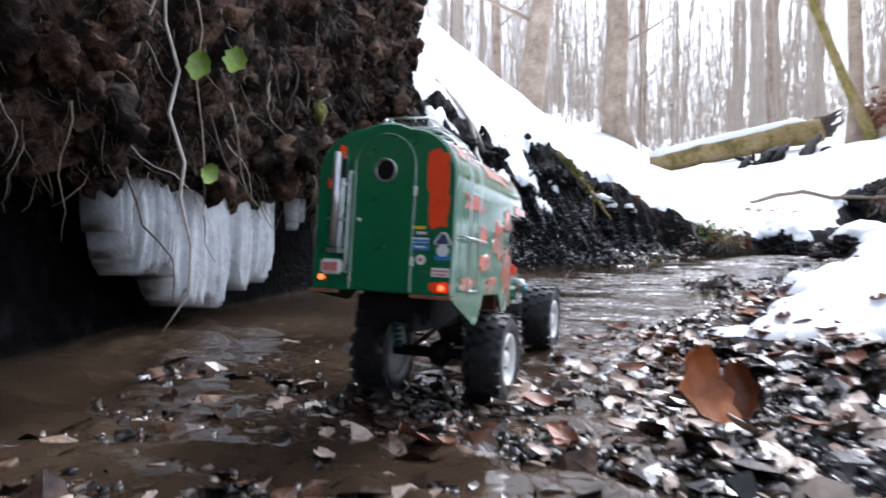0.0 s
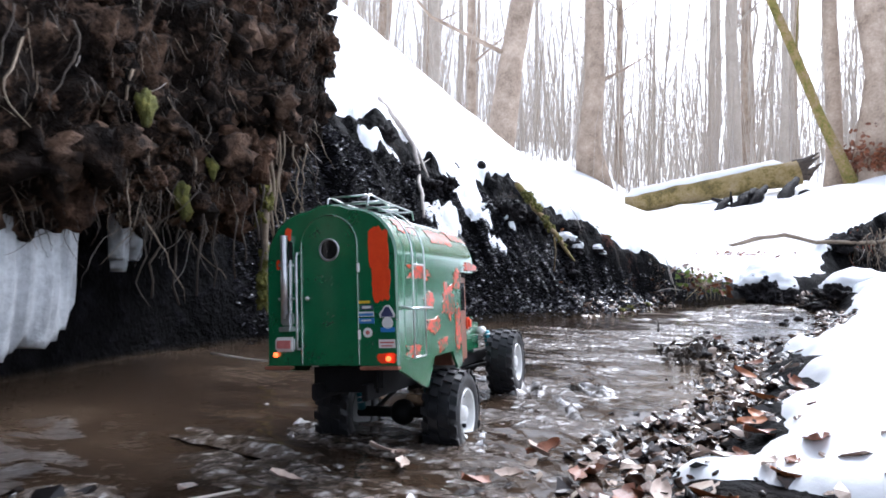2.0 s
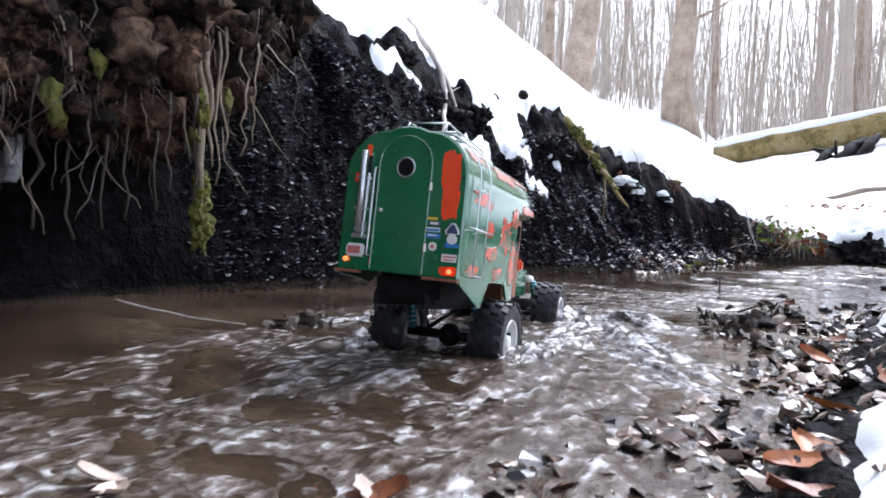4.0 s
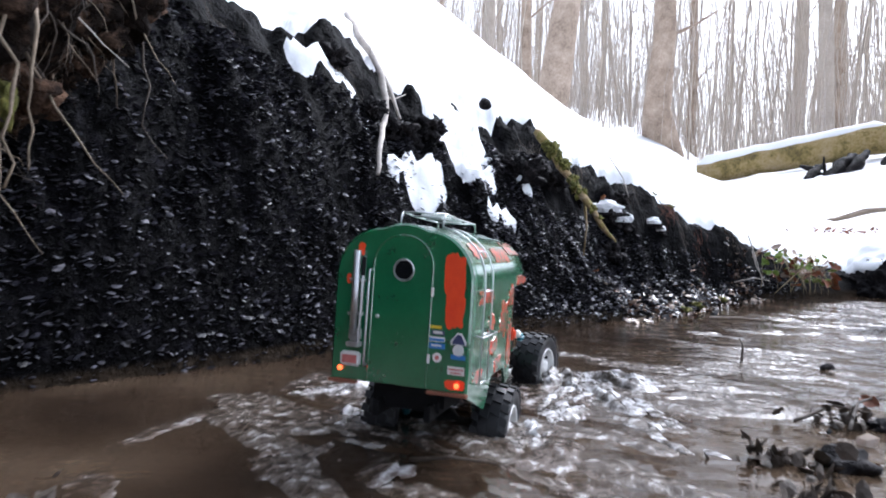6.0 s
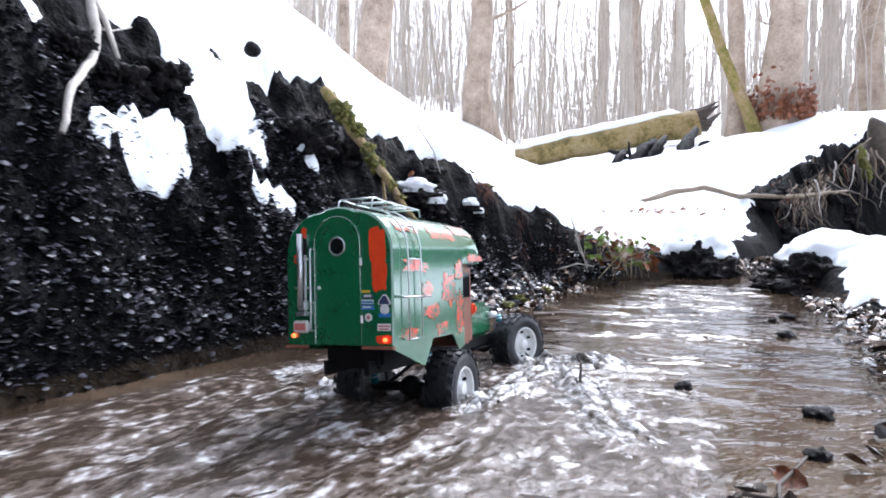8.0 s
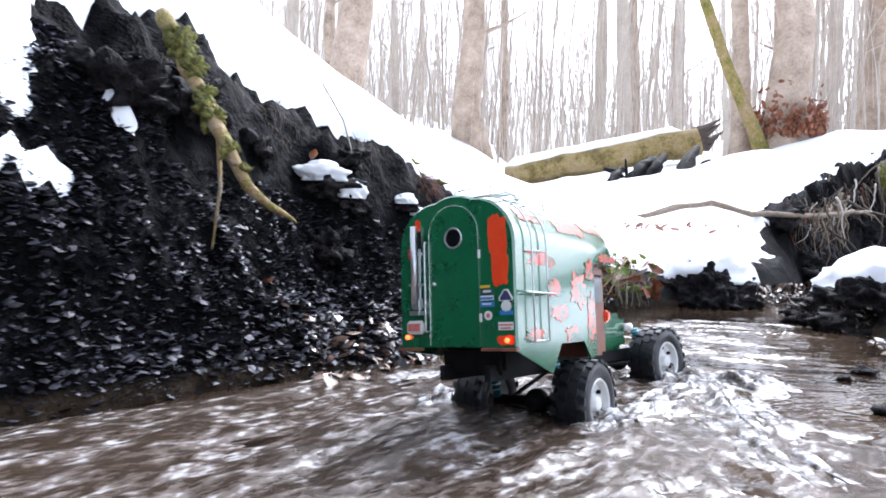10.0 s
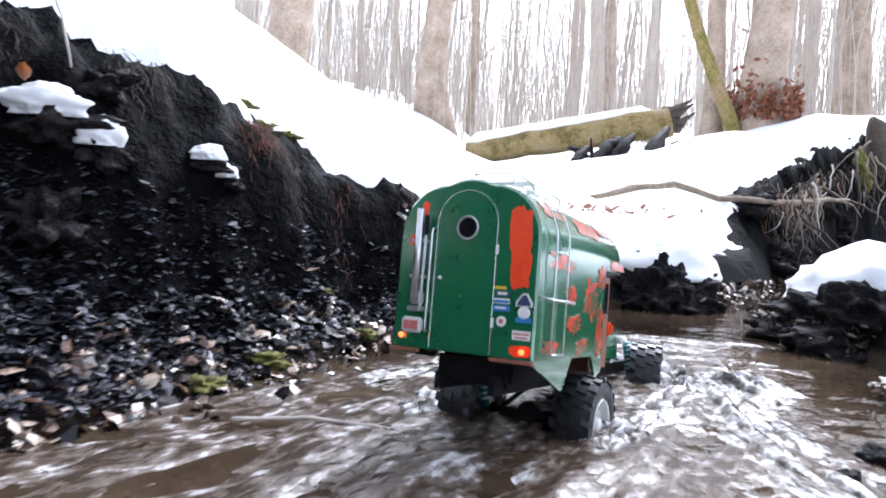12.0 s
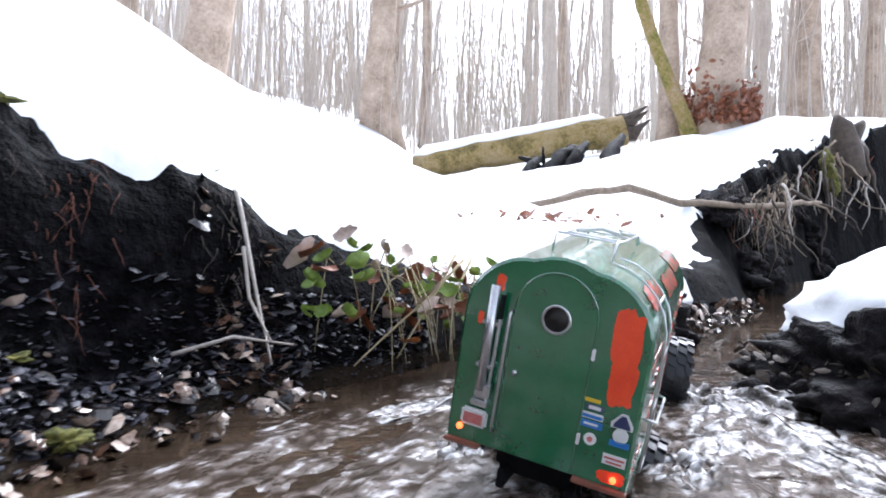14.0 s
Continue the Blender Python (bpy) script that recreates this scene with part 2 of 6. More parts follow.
def land(x, y):
    """Height of the soil, and how far each point is up either bank."""
    dl, (top, width, slope) = to_line(x, y, FOOT)
    dr, _ = to_line(x, y, EDGE)
    dr = -dr
    wob = 0.05 * fbm(x, y, 3.0, 3, 5)
    d = dl + wob * smooth01(dl / 0.2)
    t = np.clip(d / width, 0, 1)
    hollow = np.interp(t, (0, 0.5, 0.62, 0.80, 1.0), (0, 0.20, 0.42, 0.82, 1.0))
    k = smooth01((x - 0.6) / 0.5) * smooth01((2.0 - x) / 0.4)
    face = np.where(d < width, top * (hollow * k + t ** 0.9 * (1 - k)), 0)
    e = np.maximum(d - width, 0)
    run = np.where(e < 7, e - e * e / 28.0 * 0.9, 7 - 49 / 28.0 * 0.9 + (e - 7) * 0.35)
    hill = top + slope * run + 0.10 * fbm(x, y, 0.35, 3, 9) * np.clip(e / 3, 0, 1)
    # farther off, a shallow valley with the higher slope on its near side
    off = (2.2 + (y - 5.2) * 0.295 - x) * 0.96
    far = 0.15 + (0.147 + 0.038 * smooth01(off / 1.5)) * np.clip(y - 5.5, -2, 28) + np.where(off > 0, np.clip(0.8 - 0.122 * (y - 5.5), 0.2, 1.2) * np.minimum(off, 4.36) + 0.10 * np.clip(off - 4.36, 0, 40), 0.17 * np.minimum(-off, 9)) + 0.06 * fbm(x, y, 0.6, 3, 9)
    w = smooth01((e - 0.6) / 1.5) * smooth01((y - 4.4) / 1.5)
    hill = hill * (1 - w) + far * w
    left = np.where(d < width, face, hill)
    rough = 0.05 * fbm(x, y, 5.0, 3, 20) + 0.035 * fbm(x, y, 16.0, 3, 30) + 0.020 * fbm(x, y, 31.0, 2, 35)
    left = left + rough * smooth01(dl / 0.12) * smooth01((width + 0.35 - d) / 0.3) * np.clip(top * 1.6, 0.25, 1.0)
    right = 0.10 * smooth01(dr / 0.5) + 0.08 * np.clip(dr - 0.3, 0, 6) + 0.05 * np.clip(dr - 6, 0, 400)
    right = right * (1 - 0.72 * smooth01((1.45 - y) / 0.35) * smooth01((1.3 - dr) / 0.4))
    right = right + 0.13 * np.exp(-((x - 3.0) / 0.38) ** 2 - ((y - 4.55) / 0.40) ** 2) * smooth01(dr / 0.12)
    right = right + 0.018 * fbm(x, y, 9.0, 3, 40) * smooth01((dr + 0.15) / 0.2)
    bed = -0.055 - 0.024 * smooth01((y - 2.2) / 1.0) + 0.014 * fbm(x, y, 7.0, 3, 50) + 0.045 * smooth01((1.2 - y) / 0.6) * smooth01((x + 0.35) / 0.3)
    z = np.where(dl > 0, bed * 0.2 + left, np.where(dr > 0, bed * (1 - smooth01(dr / 0.15)) + right, bed))
    return z, dl, dr, d, width, top


def spaced(lo, hi, step, far, grow=1.12, mid=0.0):
    """Even steps from lo to hi, then growing ones; past hi they stay small as far as mid."""
    core = list(np.arange(lo, hi + step / 2, step))
    out, st, v = [], step, core[-1]
    while v < far:
        st = min(st * grow, 12 if v > mid else 0.045)
        v += st
        out.append(v)
    back, st, v = [], step, core[0]
    while v > -far:
        st = min(st * grow, 12)
        v -= st
        back.append(v)
    return np.array(back[::-1] + core + out)


gx, gy = spaced(-0.9, 3.2, 0.016, 160, 1.12, 7.4), spaced(0.4, 5.6, 0.016, 160, 1.12, 9.0)
GX, GY = np.meshgrid(gx, gy)
GZ, DL, DR, DFACE, WID, TOP = land(GX, GY)
nx, ny = len(gx), len(gy)
quads = np.arange(nx * ny).reshape(ny, nx)
quads = np.stack([quads[:-1, :-1], quads[:-1, 1:], quads[1:, 1:], quads[1:, :-1]], -1).reshape(-1, 4)


def soil_build(nt, n, l, b):
    big, small, mid = tex(nt, 6.0), tex(nt, 75.0, 4.0), tex(nt, 22.0, 5.0)
    dark = ramp(nt, mid.outputs["Fac"], [(0.40, (0.0006, 0.0006, 0.0008)), (0.56, (0.0024, 0.0023, 0.0028)), (0.80, (0.015, 0.014, 0.018))])
    bed = ramp(nt, big.outputs["Fac"], [(0.3, (0.007, 0.0055, 0.004)), (0.7, (0.042, 0.030, 0.020))])
    geo, sep = n.new("ShaderNodeNewGeometry"), n.new("ShaderNodeSeparateXYZ")
    l.new(geo.outputs["Position"], sep.inputs[0])
    wet = ramp(nt, sep.outputs["Z"], [(0.0, (1, 1, 1)), (0.014, (0, 0, 0))])
    mix = n.new("ShaderNodeMix")
    mix.data_type = "RGBA"
    l.new(wet.outputs[0], mix.inputs["Factor"])
    l.new(dark.outputs[0], mix.inputs["A"])
    l.new(bed.outputs[0], mix.inputs["B"])
    l.new(mix.outputs["Result"], b.inputs["Base Color"])
    b.inputs["Roughness"].default_value = 0.6
    b.inputs["Specular IOR Level"].default_value = 0.03
    b1 = bump(nt, mid.outputs["Fac"], 0.9, 0.02, b)
    bump(nt, small.outputs["Fac"], 0.9, 0.007, b, b1)


GROUND = mat("black_bank_soil_and_bed", soil_build)
ground = tagged(sheet("ground", np.stack([GX, GY, GZ], -1).reshape(-1, 3), quads, GROUND), "dark wet soil of the stream bed and its banks", "ground", kind="structure")

# Snow lies on all that is not too steep or too near the water.
blot = fbm(GX, GY, 4.5, 4, 70)
cover_l = (DFACE - WID - 0.02) / 0.10 + 0.6 * blot + 0.38 * fbm(GX, GY, 15.0, 2, 78) * smooth01((0.3 - DFACE + WID) / 0.3)
cover_r = (DR - 0.12 - 0.55 * smooth01((1.35 - GY) / 0.35)) / 0.10 + 0.8 * blot
ragged = 0.6 * blot + 0.7 * fbm(GX, GY, 17.0, 3, 75)
# patches of snow on the bank's face: x, y, half length along it, half width across it
PATCHES = [(-0.19, 3.74, 0.10, 0.05), (0.03, 3.66, 0.16, 0.045), (-0.04, 3.57, 0.05, 0.035), (0.29, 3.68, 0.18, 0.048), (0.35, 3.76, 0.10, 0.045), (0.42, 4.06, 0.12, 0.19), (0.45, 3.92, 0.05, 0.08), (0.67, 4.07, 0.03, 0.055), (0.61, 3.90, 0.09, 0.032), (0.56, 3.84, 0.04, 0.03)]
for px, py, pa, pc in PATCHES:
    ua, uc = ((GX - px) * 0.69 + (GY - py) * 0.72) / pa, ((GX - px) * -0.72 + (GY - py) * 0.69) / pc
    cover_l = np.maximum(cover_l, np.where(ua ** 2 + uc ** 2 < 4, 1.1 * (1 - ua ** 2 - uc ** 2) + ragged, -9))
cover = np.where(DL > 0, cover_l, np.where(DR > 0, cover_r, -1))
lift = smooth01(cover * 0.8 + 0.3)
SZ = GZ + lift * (0.055 + 0.012 * fbm(GX, GY, 3.0, 2, 80)) - 0.03
keep = (cover > -0.38).reshape(-1)
sq = quads[keep[quads].any(axis=1)]
used, inv = np.unique(sq, return_inverse=True)
snow = tagged(sheet("snow", np.stack([GX, GY, SZ], -1).reshape(-1, 3)[used], inv.reshape(-1, 4), SNOW), "smooth white snow cover on banks and woodland slope", "snow", kind="structure")

# ---- water ----
wx, wy = spaced(-0.8, 3.3, 0.014, 12, 1.15), spaced(0.3, 5.6, 0.014, 14, 1.15)
WX, WY = np.meshgrid(wx, wy)
along_w, across_w = (WX * 0.55 + WY * 0.83), (WX * 0.83 - WY * 0.55)
calm = 1 - 0.68 * smooth01((along_w - 1.75) / 0.6) - 0.45 * smooth01((0.05 - across_w) / 0.3) * smooth01((along_w - 0.9) / 0.4)
flow = np.clip(calm, 0.22, 1) * (0.0075 * fbm(along_w * 1.4, across_w * 0.55, 9.0, 3, 90) + 0.0050 * fbm(along_w * 1.3, across_w * 0.6, 30.0, 2, 95)) - 0.024 * smooth01((WY - 2.2) / 1.0)
wq = np.arange(len(wx) * len(wy)).reshape(len(wy), len(wx))
wq = np.stack([wq[:-1, :-1], wq[:-1, 1:], wq[1:, 1:], wq[1:, :-1]], -1).reshape(-1, 4)
_, wdl, wdr, *_ = land(WX, WY)
wkeep = ((wdl < 0.4) & (wdr < np.where(WY < 1.5, 1.0, 0.4))).reshape(-1)
wq = wq[wkeep[wq].all(axis=1)]
used, inv = np.unique(wq, return_inverse=True)
water = tagged(sheet("water", np.stack([WX, WY, flow], -1).reshape(-1, 3)[used], inv.reshape(-1, 4), WATER), "shallow muddy brown stream water with bright ripples", "water", kind="structure")


# ---- more materials ----
MOSSBARK = mottled("mossy_bark", [(0.32, (0.05, 0.05, 0.012)), (0.45, (0.17, 0.15, 0.03)), (0.55, (0.26, 0.18, 0.08)), (0.7, (0.30, 0.25, 0.19))], 5.0, 0.9, 40.0, 0.008, 0.8)
BROWNSOIL = mottled("crumbly_brown_soil", [(0.34, (0.008, 0.005, 0.004)), (0.5, (0.045, 0.026, 0.017)), (0.70, (0.17, 0.10, 0.065))], 22.0, 0.9, 90.0, 0.006, 1.0, spec=0.1)
ICE = mottled("frosted_ice", [(0.3, (0.30, 0.32, 0.34)), (0.7, (0.72, 0.75, 0.77))], 14.0, 0.28, 80.0, 0.004, 0.5)
MOSS = mottled("yellow_green_moss", [(0.3, (0.025, 0.028, 0.006)), (0.5, (0.10, 0.10, 0.018)), (0.7, (0.26, 0.23, 0.05))], 30.0, 0.9, 160.0, 0.003, 0.9)
ROOT = mottled("dry_root_bark", [(0.3, (0.09, 0.066, 0.045)), (0.6, (0.27, 0.21, 0.15))], 25.0, 0.8, 160.0, 0.002, 0.7)
PALEROOT = mottled("peeled_pale_wood", [(0.3, (0.30, 0.26, 0.22)), (0.6, (0.55, 0.50, 0.45))], 25.0, 0.7, 160.0, 0.002, 0.5)
DARKROOT = mottled("wet_dark_root", [(0.3, (0.020, 0.015, 0.011)), (0.6, (0.075, 0.055, 0.040))], 25.0, 0.7, 160.0, 0.002, 0.7)
REDROOT = mottled("rusty_fibre", [(0.3, (0.10, 0.026, 0.014)), (0.6, (0.34, 0.095, 0.048))], 25.0, 0.85, 160.0, 0.002, 0.7)
RUSTROOT = mottled("rust_brown_fibre", [(0.3, (0.035, 0.013, 0.008)), (0.6, (0.16, 0.055, 0.030))], 25.0, 0.85, 160.0, 0.002, 0.7)
# Blue-grey top tones of the litter also stand for glints on wet flakes.
LITTER = mottled("leaf_litter_with_glints", [(0.25, (0.004, 0.004, 0.005)), (0.44, (0.018, 0.0175, 0.024)), (0.64, (0.050, 0.049, 0.062)), (0.90, (0.13, 0.125, 0.14))], 20.0, 0.42, 120.0, 0.001, 0.5, spec=0.25, island=0.6)
LEAFMIX = mottled("wet_fallen_leaves", [(0.22, (0.006, 0.005, 0.005)), (0.46, (0.028, 0.017, 0.013)), (0.62, (0.11, 0.055, 0.032)), (0.84, (0.46, 0.37, 0.30))], 20.0, 0.25, 120.0, 0.001, 0.4, island=0.75)
PEBBLE = mottled("wet_pebbles", [(0.25, (0.006, 0.006, 0.006)), (0.55, (0.022, 0.020, 0.019)), (0.74, (0.08, 0.065, 0.055)), (0.93, (0.36, 0.30, 0.24))], 25.0, 0.18, 140.0, 0.001, 0.4, island=0.7)
ORANGELEAF = mottled("orange_brown_leaf", [(0.3, (0.16, 0.045, 0.012)), (0.6, (0.42, 0.14, 0.035))], 25.0, 0.45, 160.0, 0.001, 0.5)
BROWNLEAF = mottled("russet_brown_leaf", [(0.3, (0.060, 0.020, 0.010)), (0.6, (0.25, 0.085, 0.035))], 16.0, 0.4, 120.0, 0.002, 0.5)
PALELEAF = mottled("bleached_leaf", [(0.3, (0.30, 0.22, 0.17)), (0.6, (0.60, 0.48, 0.40))], 25.0, 0.55, 160.0, 0.001, 0.5)
GREENLEAF = mottled("ivy_leaf", [(0.3, (0.10, 0.17, 0.025)), (0.6, (0.26, 0.36, 0.07))], 25.0, 0.4, 160.0, 0.001, 0.4)
STRAW = mottled("dry_straw", [(0.3, (0.22, 0.17, 0.09)), (0.6, (0.46, 0.38, 0.22))], 25.0, 0.7, 160.0, 0.001, 0.4)
TEAL = mottled("teal_anodised_metal", [(0.3, (0.015, 0.12, 0.15)), (0.6, (0.03, 0.20, 0.24))], 60.0, 0.3, 300.0, 0.0002, 0.2, metal=0.5)
WHITEPAINT = mottled("off_white_paint", [(0.3, (0.62, 0.62, 0.60)), (0.7, (0.80, 0.80, 0.78))], 60.0, 0.4, 300.0, 0.0002, 0.3)
BLUEPAINT = mottled("blue_print", [(0.3, (0.02, 0.13, 0.40)), (0.7, (0.04, 0.22, 0.55))], 60.0, 0.4, 300.0, 0.0002, 0.3)
NAVY = mottled("navy_print", [(0.3, (0.02, 0.03, 0.09)), (0.7, (0.05, 0.06, 0.14))], 60.0, 0.4, 300.0, 0.0002, 0.3)
YELLOW = mottled("yellow_print", [(0.3, (0.60, 0.42, 0.02)), (0.7, (0.75, 0.55, 0.04))], 60.0, 0.4, 300.0, 0.0002, 0.3)
BROWNPAINT = mottled("brown_cab_paint", [(0.3, (0.14, 0.055, 0.035)), (0.7, (0.30, 0.12, 0.075))], 40.0, 0.4, 300.0, 0.0002, 0.3)
DARKGLASS = mottled("dark_glass", [(0.3, (0.006, 0.007, 0.008)), (0.7, (0.012, 0.013, 0.014))], 10.0, 0.05, 300.0, 0.0001, 0.1)
PINKLENS = mottled("faded_red_lens", [(0.3, (0.42, 0.10, 0.09)), (0.7, (0.60, 0.22, 0.20))], 90.0, 0.2, 300.0, 0.0003, 0.4)


def lamp_build(nt, n, l, b):
    b.inputs["Base Color"].default_value = (0.9, 0.12, 0.03, 1)
    b.inputs["Emission Color"].default_value = (1.0, 0.10, 0.02, 1)
    b.inputs["Emission Strength"].default_value = 1.7
    b.inputs["Roughness"].default_value = 0.2


LAMP = mat("lit_tail_lamp", lamp_build)


def at_grid(table, x, y):
    """A value of the land's grid, read between its points."""
    i = int(min(max(np.searchsorted(gx, x) - 1, 0), nx - 2))
    k = int(min(max(np.searchsorted(gy, y) - 1, 0), ny - 2))
    f, g = (x - gx[i]) / (gx[i + 1] - gx[i]), (y - gy[k]) / (gy[k + 1] - gy[k])
    return float((table[k, i] * (1 - f) + table[k, i + 1] * f) * (1 - g) + (table[k + 1, i] * (1 - f) + table[k + 1, i + 1] * f) * g)


def height_at(x, y):
    return at_grid(GZ, x, y)


# ---- the overhanging bank ----
OVER = [(-0.75, -1.5), (-0.62, 0.5), (-0.56, 1.0), (-0.47, 1.4), (-0.38, 1.8), (-0.30, 2.06), (-0.245, 2.35), (-0.185, 2.58), (-0.15, 2.80), (-0.20, 2.92), (-0.36, 3.02)]


def over_point(u, v):
    """u along the bank, v from the recess under it, round the lip and up the face to its top."""
    t = np.clip(u, 0, 1) * (len(OVER) - 1)
    i = min(int(t), len(OVER) - 2)
    f = t - i
    fx, fy = OVER[i][0] + (OVER[i + 1][0] - OVER[i][0]) * f, OVER[i][1] + (OVER[i + 1][1] - OVER[i][1]) * f
    lip = 0.33 + 0.06 * noise.noise((fy * 3, 1, 0)) + 0.30 * max(0, (fy - 2.25) / 0.6) ** 1.5
    prof = [(-0.60, lip + 0.16), (-0.26, lip + 0.05), (-0.09, lip), (-0.02, lip + 0.10), (0.02, lip + 0.30), (0.0, lip + 0.55), (0.0, 1.15), (-0.03, 1.32), (-0.14, 1.42), (-0.50, 1.52)]
    w = v * (len(prof) - 1)
    k = min(int(w), len(prof) - 2)
    g = w - k
    dx, z = prof[k][0] + (prof[k + 1][0] - prof[k][0]) * g, prof[k][1] + (prof[k + 1][1] - prof[k][1]) * g
    p = Vector((fx + dx, fy, z))
    j = 0.06 * noise.noise(p * 5) + 0.048 * noise.noise(p * 13) + 0.030 * noise.noise(p * 30) + 0.014 * noise.noise(p * 66)
    return p + Vector((j * 1.3, -j * 0.6, j * 0.5))


NU, NV = 260, 110
verts = [over_point(i / (NU - 1), k / (NV - 1)) for i in range(NU) for k in range(NV)]
faces = [(i * NV + k, (i + 1) * NV + k, (i + 1) * NV + k + 1, i * NV + k + 1) for i in range(NU - 1) for k in range(NV - 1)]
overhang = tagged(sheet("overhanging_bank", verts, faces, ROOTSOIL), "undercut bank of dark matted roots and soil", "bank", kind="structure")


def wiggle(length, r, seed, bend=0.25, steps=8, sides=5):
    """A thin root that hangs from the origin downwards."""
    rn = random.Random(seed)
    bm, p, d = bmesh.new(), Vector((0, 0, 0)), Vector((rn.uniform(-.3, .3), rn.uniform(-.3, .3), -1))
    pts = [p.copy()]
    for _ in range(steps):
        d = (d + Vector((rn.uniform(-bend, bend), rn.uniform(-bend, bend), rn.uniform(-.25, .02)))).normalized()
        p = p + d * length / steps
        pts.append(p.copy())
    tube(bm, pts, [r * (1 - 0.75 * i / steps) for i in range(steps + 1)], sides)
    return bm


def mesh_of(bm, material, name):
    me = bpy.data.meshes.new(name)
    bm.to_mesh(me)
    bm.free()
    me.materials.append(material)
    me.polygons.foreach_set("use_smooth", [True] * len(me.polygons))
    return me


root_meshes = [mesh_of(wiggle(random.Random(i).uniform(0.14, 0.34), random.Random(i + 50).uniform(0.0014, 0.0036), i, 0.55), (ROOT, DARKROOT, DARKROOT, ROOT, DARKROOT, PALEROOT)[i % 6], "root") for i in range(15)]
rnd = random.Random(11)
for i in range(165):
    u, v = 0.14 + 0.71 * rnd.random() ** 0.9, rnd.choice((rnd.uniform(0.16, 0.34), rnd.uniform(0.2, 0.45), rnd.uniform(0.3, 0.75)))
    ob = new("root", rnd.choice(root_meshes))
    ob.parent = overhang
    sc = rnd.choice((0.35, 0.5, 0.6, 0.75, 1.0)) * (0.7 if v > 0.45 else 1)
    ob.matrix_local = Matrix.Translation(over_point(u, v) + Vector((0.008, -0.004, 0.01))) @ Euler((rnd.uniform(-.3, .3), rnd.uniform(-.3, .3), rnd.uniform(0, 6.28))).to_matrix().to_4x4() @ Matrix.Scale(sc, 4)


def fibres(count, seed, spot, lo, hi, r, material, name, parent=None, steps=3):
    """Many short fine fibres that hang from the places that spot() gives."""
    rn, vs, fs = random.Random(seed), [], []
    for _ in range(count):
        p, ln = spot(rn), rn.uniform(lo, hi)
        d = Vector((rn.uniform(-.6, .8), rn.uniform(-.7, .5), rn.uniform(-1.2, -.2))).normalized()
        base = len(vs)
        for q in range(steps + 1):
            rr = r * (1 - 0.7 * q / steps) * rn.uniform(0.7, 1.2)
            for a in (0, 2.09, 4.19):
                vs.append((p.x + rr * math.cos(a), p.y + rr * math.sin(a), p.z + rr * 0.4 * math.sin(a + 1)))
            d = (d + Vector((rn.uniform(-.5, .5), rn.uniform(-.5, .5), rn.uniform(-.6, .1)))).normalized()
            p = p + d * ln / steps
        for q in range(steps):
            for a in range(3):
                b0, b1 = base + q * 3, base + q * 3 + 3
                fs.append((b0 + a, b0 + (a + 1) % 3, b1 + (a + 1) % 3, b1 + a))
    return sheet(name, vs, fs, material, parent)


f1 = fibres(5000, 21, lambda rn: over_point(0.12 + 0.83 * rn.random(), rn.uniform(0.18, 0.85)), 0.015, 0.06, 0.0012, DARKROOT, "root_fibres", overhang)
tagged(f1, kind="stuff")
f2 = fibres(620, 22, lambda rn: over_point(0.14 + 0.68 * rn.random(), rn.uniform(0.18, 0.8)), 0.02, 0.09, 0.0011, ROOT, "pale_root_fibres", overhang)
tagged(f2, kind="stuff")


def clump(radius, seed, squash=0.7, detail=2, rough=0.35):
    bm = bmesh.new()
    bmesh.ops.create_icosphere(bm, subdivisions=detail, radius=radius)
    off = Vector((seed * 3.1, seed * 1.7, 0))
    for v in bm.verts:
        k = 1 + rough * noise.noise(v.co / radius * 1.3 + off) + rough * 0.6 * noise.noise(v.co / radius * 3.1 + off) + rough * 0.35 * noise.noise(v.co / radius * 7.3 + off)
        v.co = Vector((v.co.x * k, v.co.y * k, v.co.z * k * squash))
    return bm


# lumps of soil bound by the roots
lumps = [mesh_of(clump(0.03, 400 + i, 1.1, 3, 1.0), (ROOTSOIL, ROOTSOIL, BROWNSOIL)[i % 3], "soil_lump") for i in range(9)]
rnd = random.Random(12)
for i in range(320):
    ob = new("soil_lump", rnd.choice(lumps))
    ob.parent = overhang
    ob.matrix_local = Matrix.Translation(over_point(0.12 + 0.80 * rnd.random(), rnd.uniform(0.2, 0.9))) @ Euler((rnd.uniform(0, 6), rnd.uniform(0, 6), rnd.uniform(0, 6))).to_matrix().to_4x4() @ Matrix.Scale(rnd.choice((0.4, 0.6, 0.8, 1.1, 1.7)), 4)
# moss that hangs on the roots
for i, (u, v, r) in enumerate(((0.50, 0.30, 0.03), (0.52, 0.36, 0.022), (0.62, 0.26, 0.022), (0.70, 0.28, 0.028), (0.715, 0.22, 0.022), (0.76, 0.24, 0.024), (0.80, 0.30, 0.018), (0.44, 0.42, 0.028))):
    ob = part("moss", clump(r * 0.6, i, 2.0, 3, 0.75), MOSS, overhang, smooth=True)
    ob.location = over_point(u, v) + Vector((0.012, -0.006, -0.02))

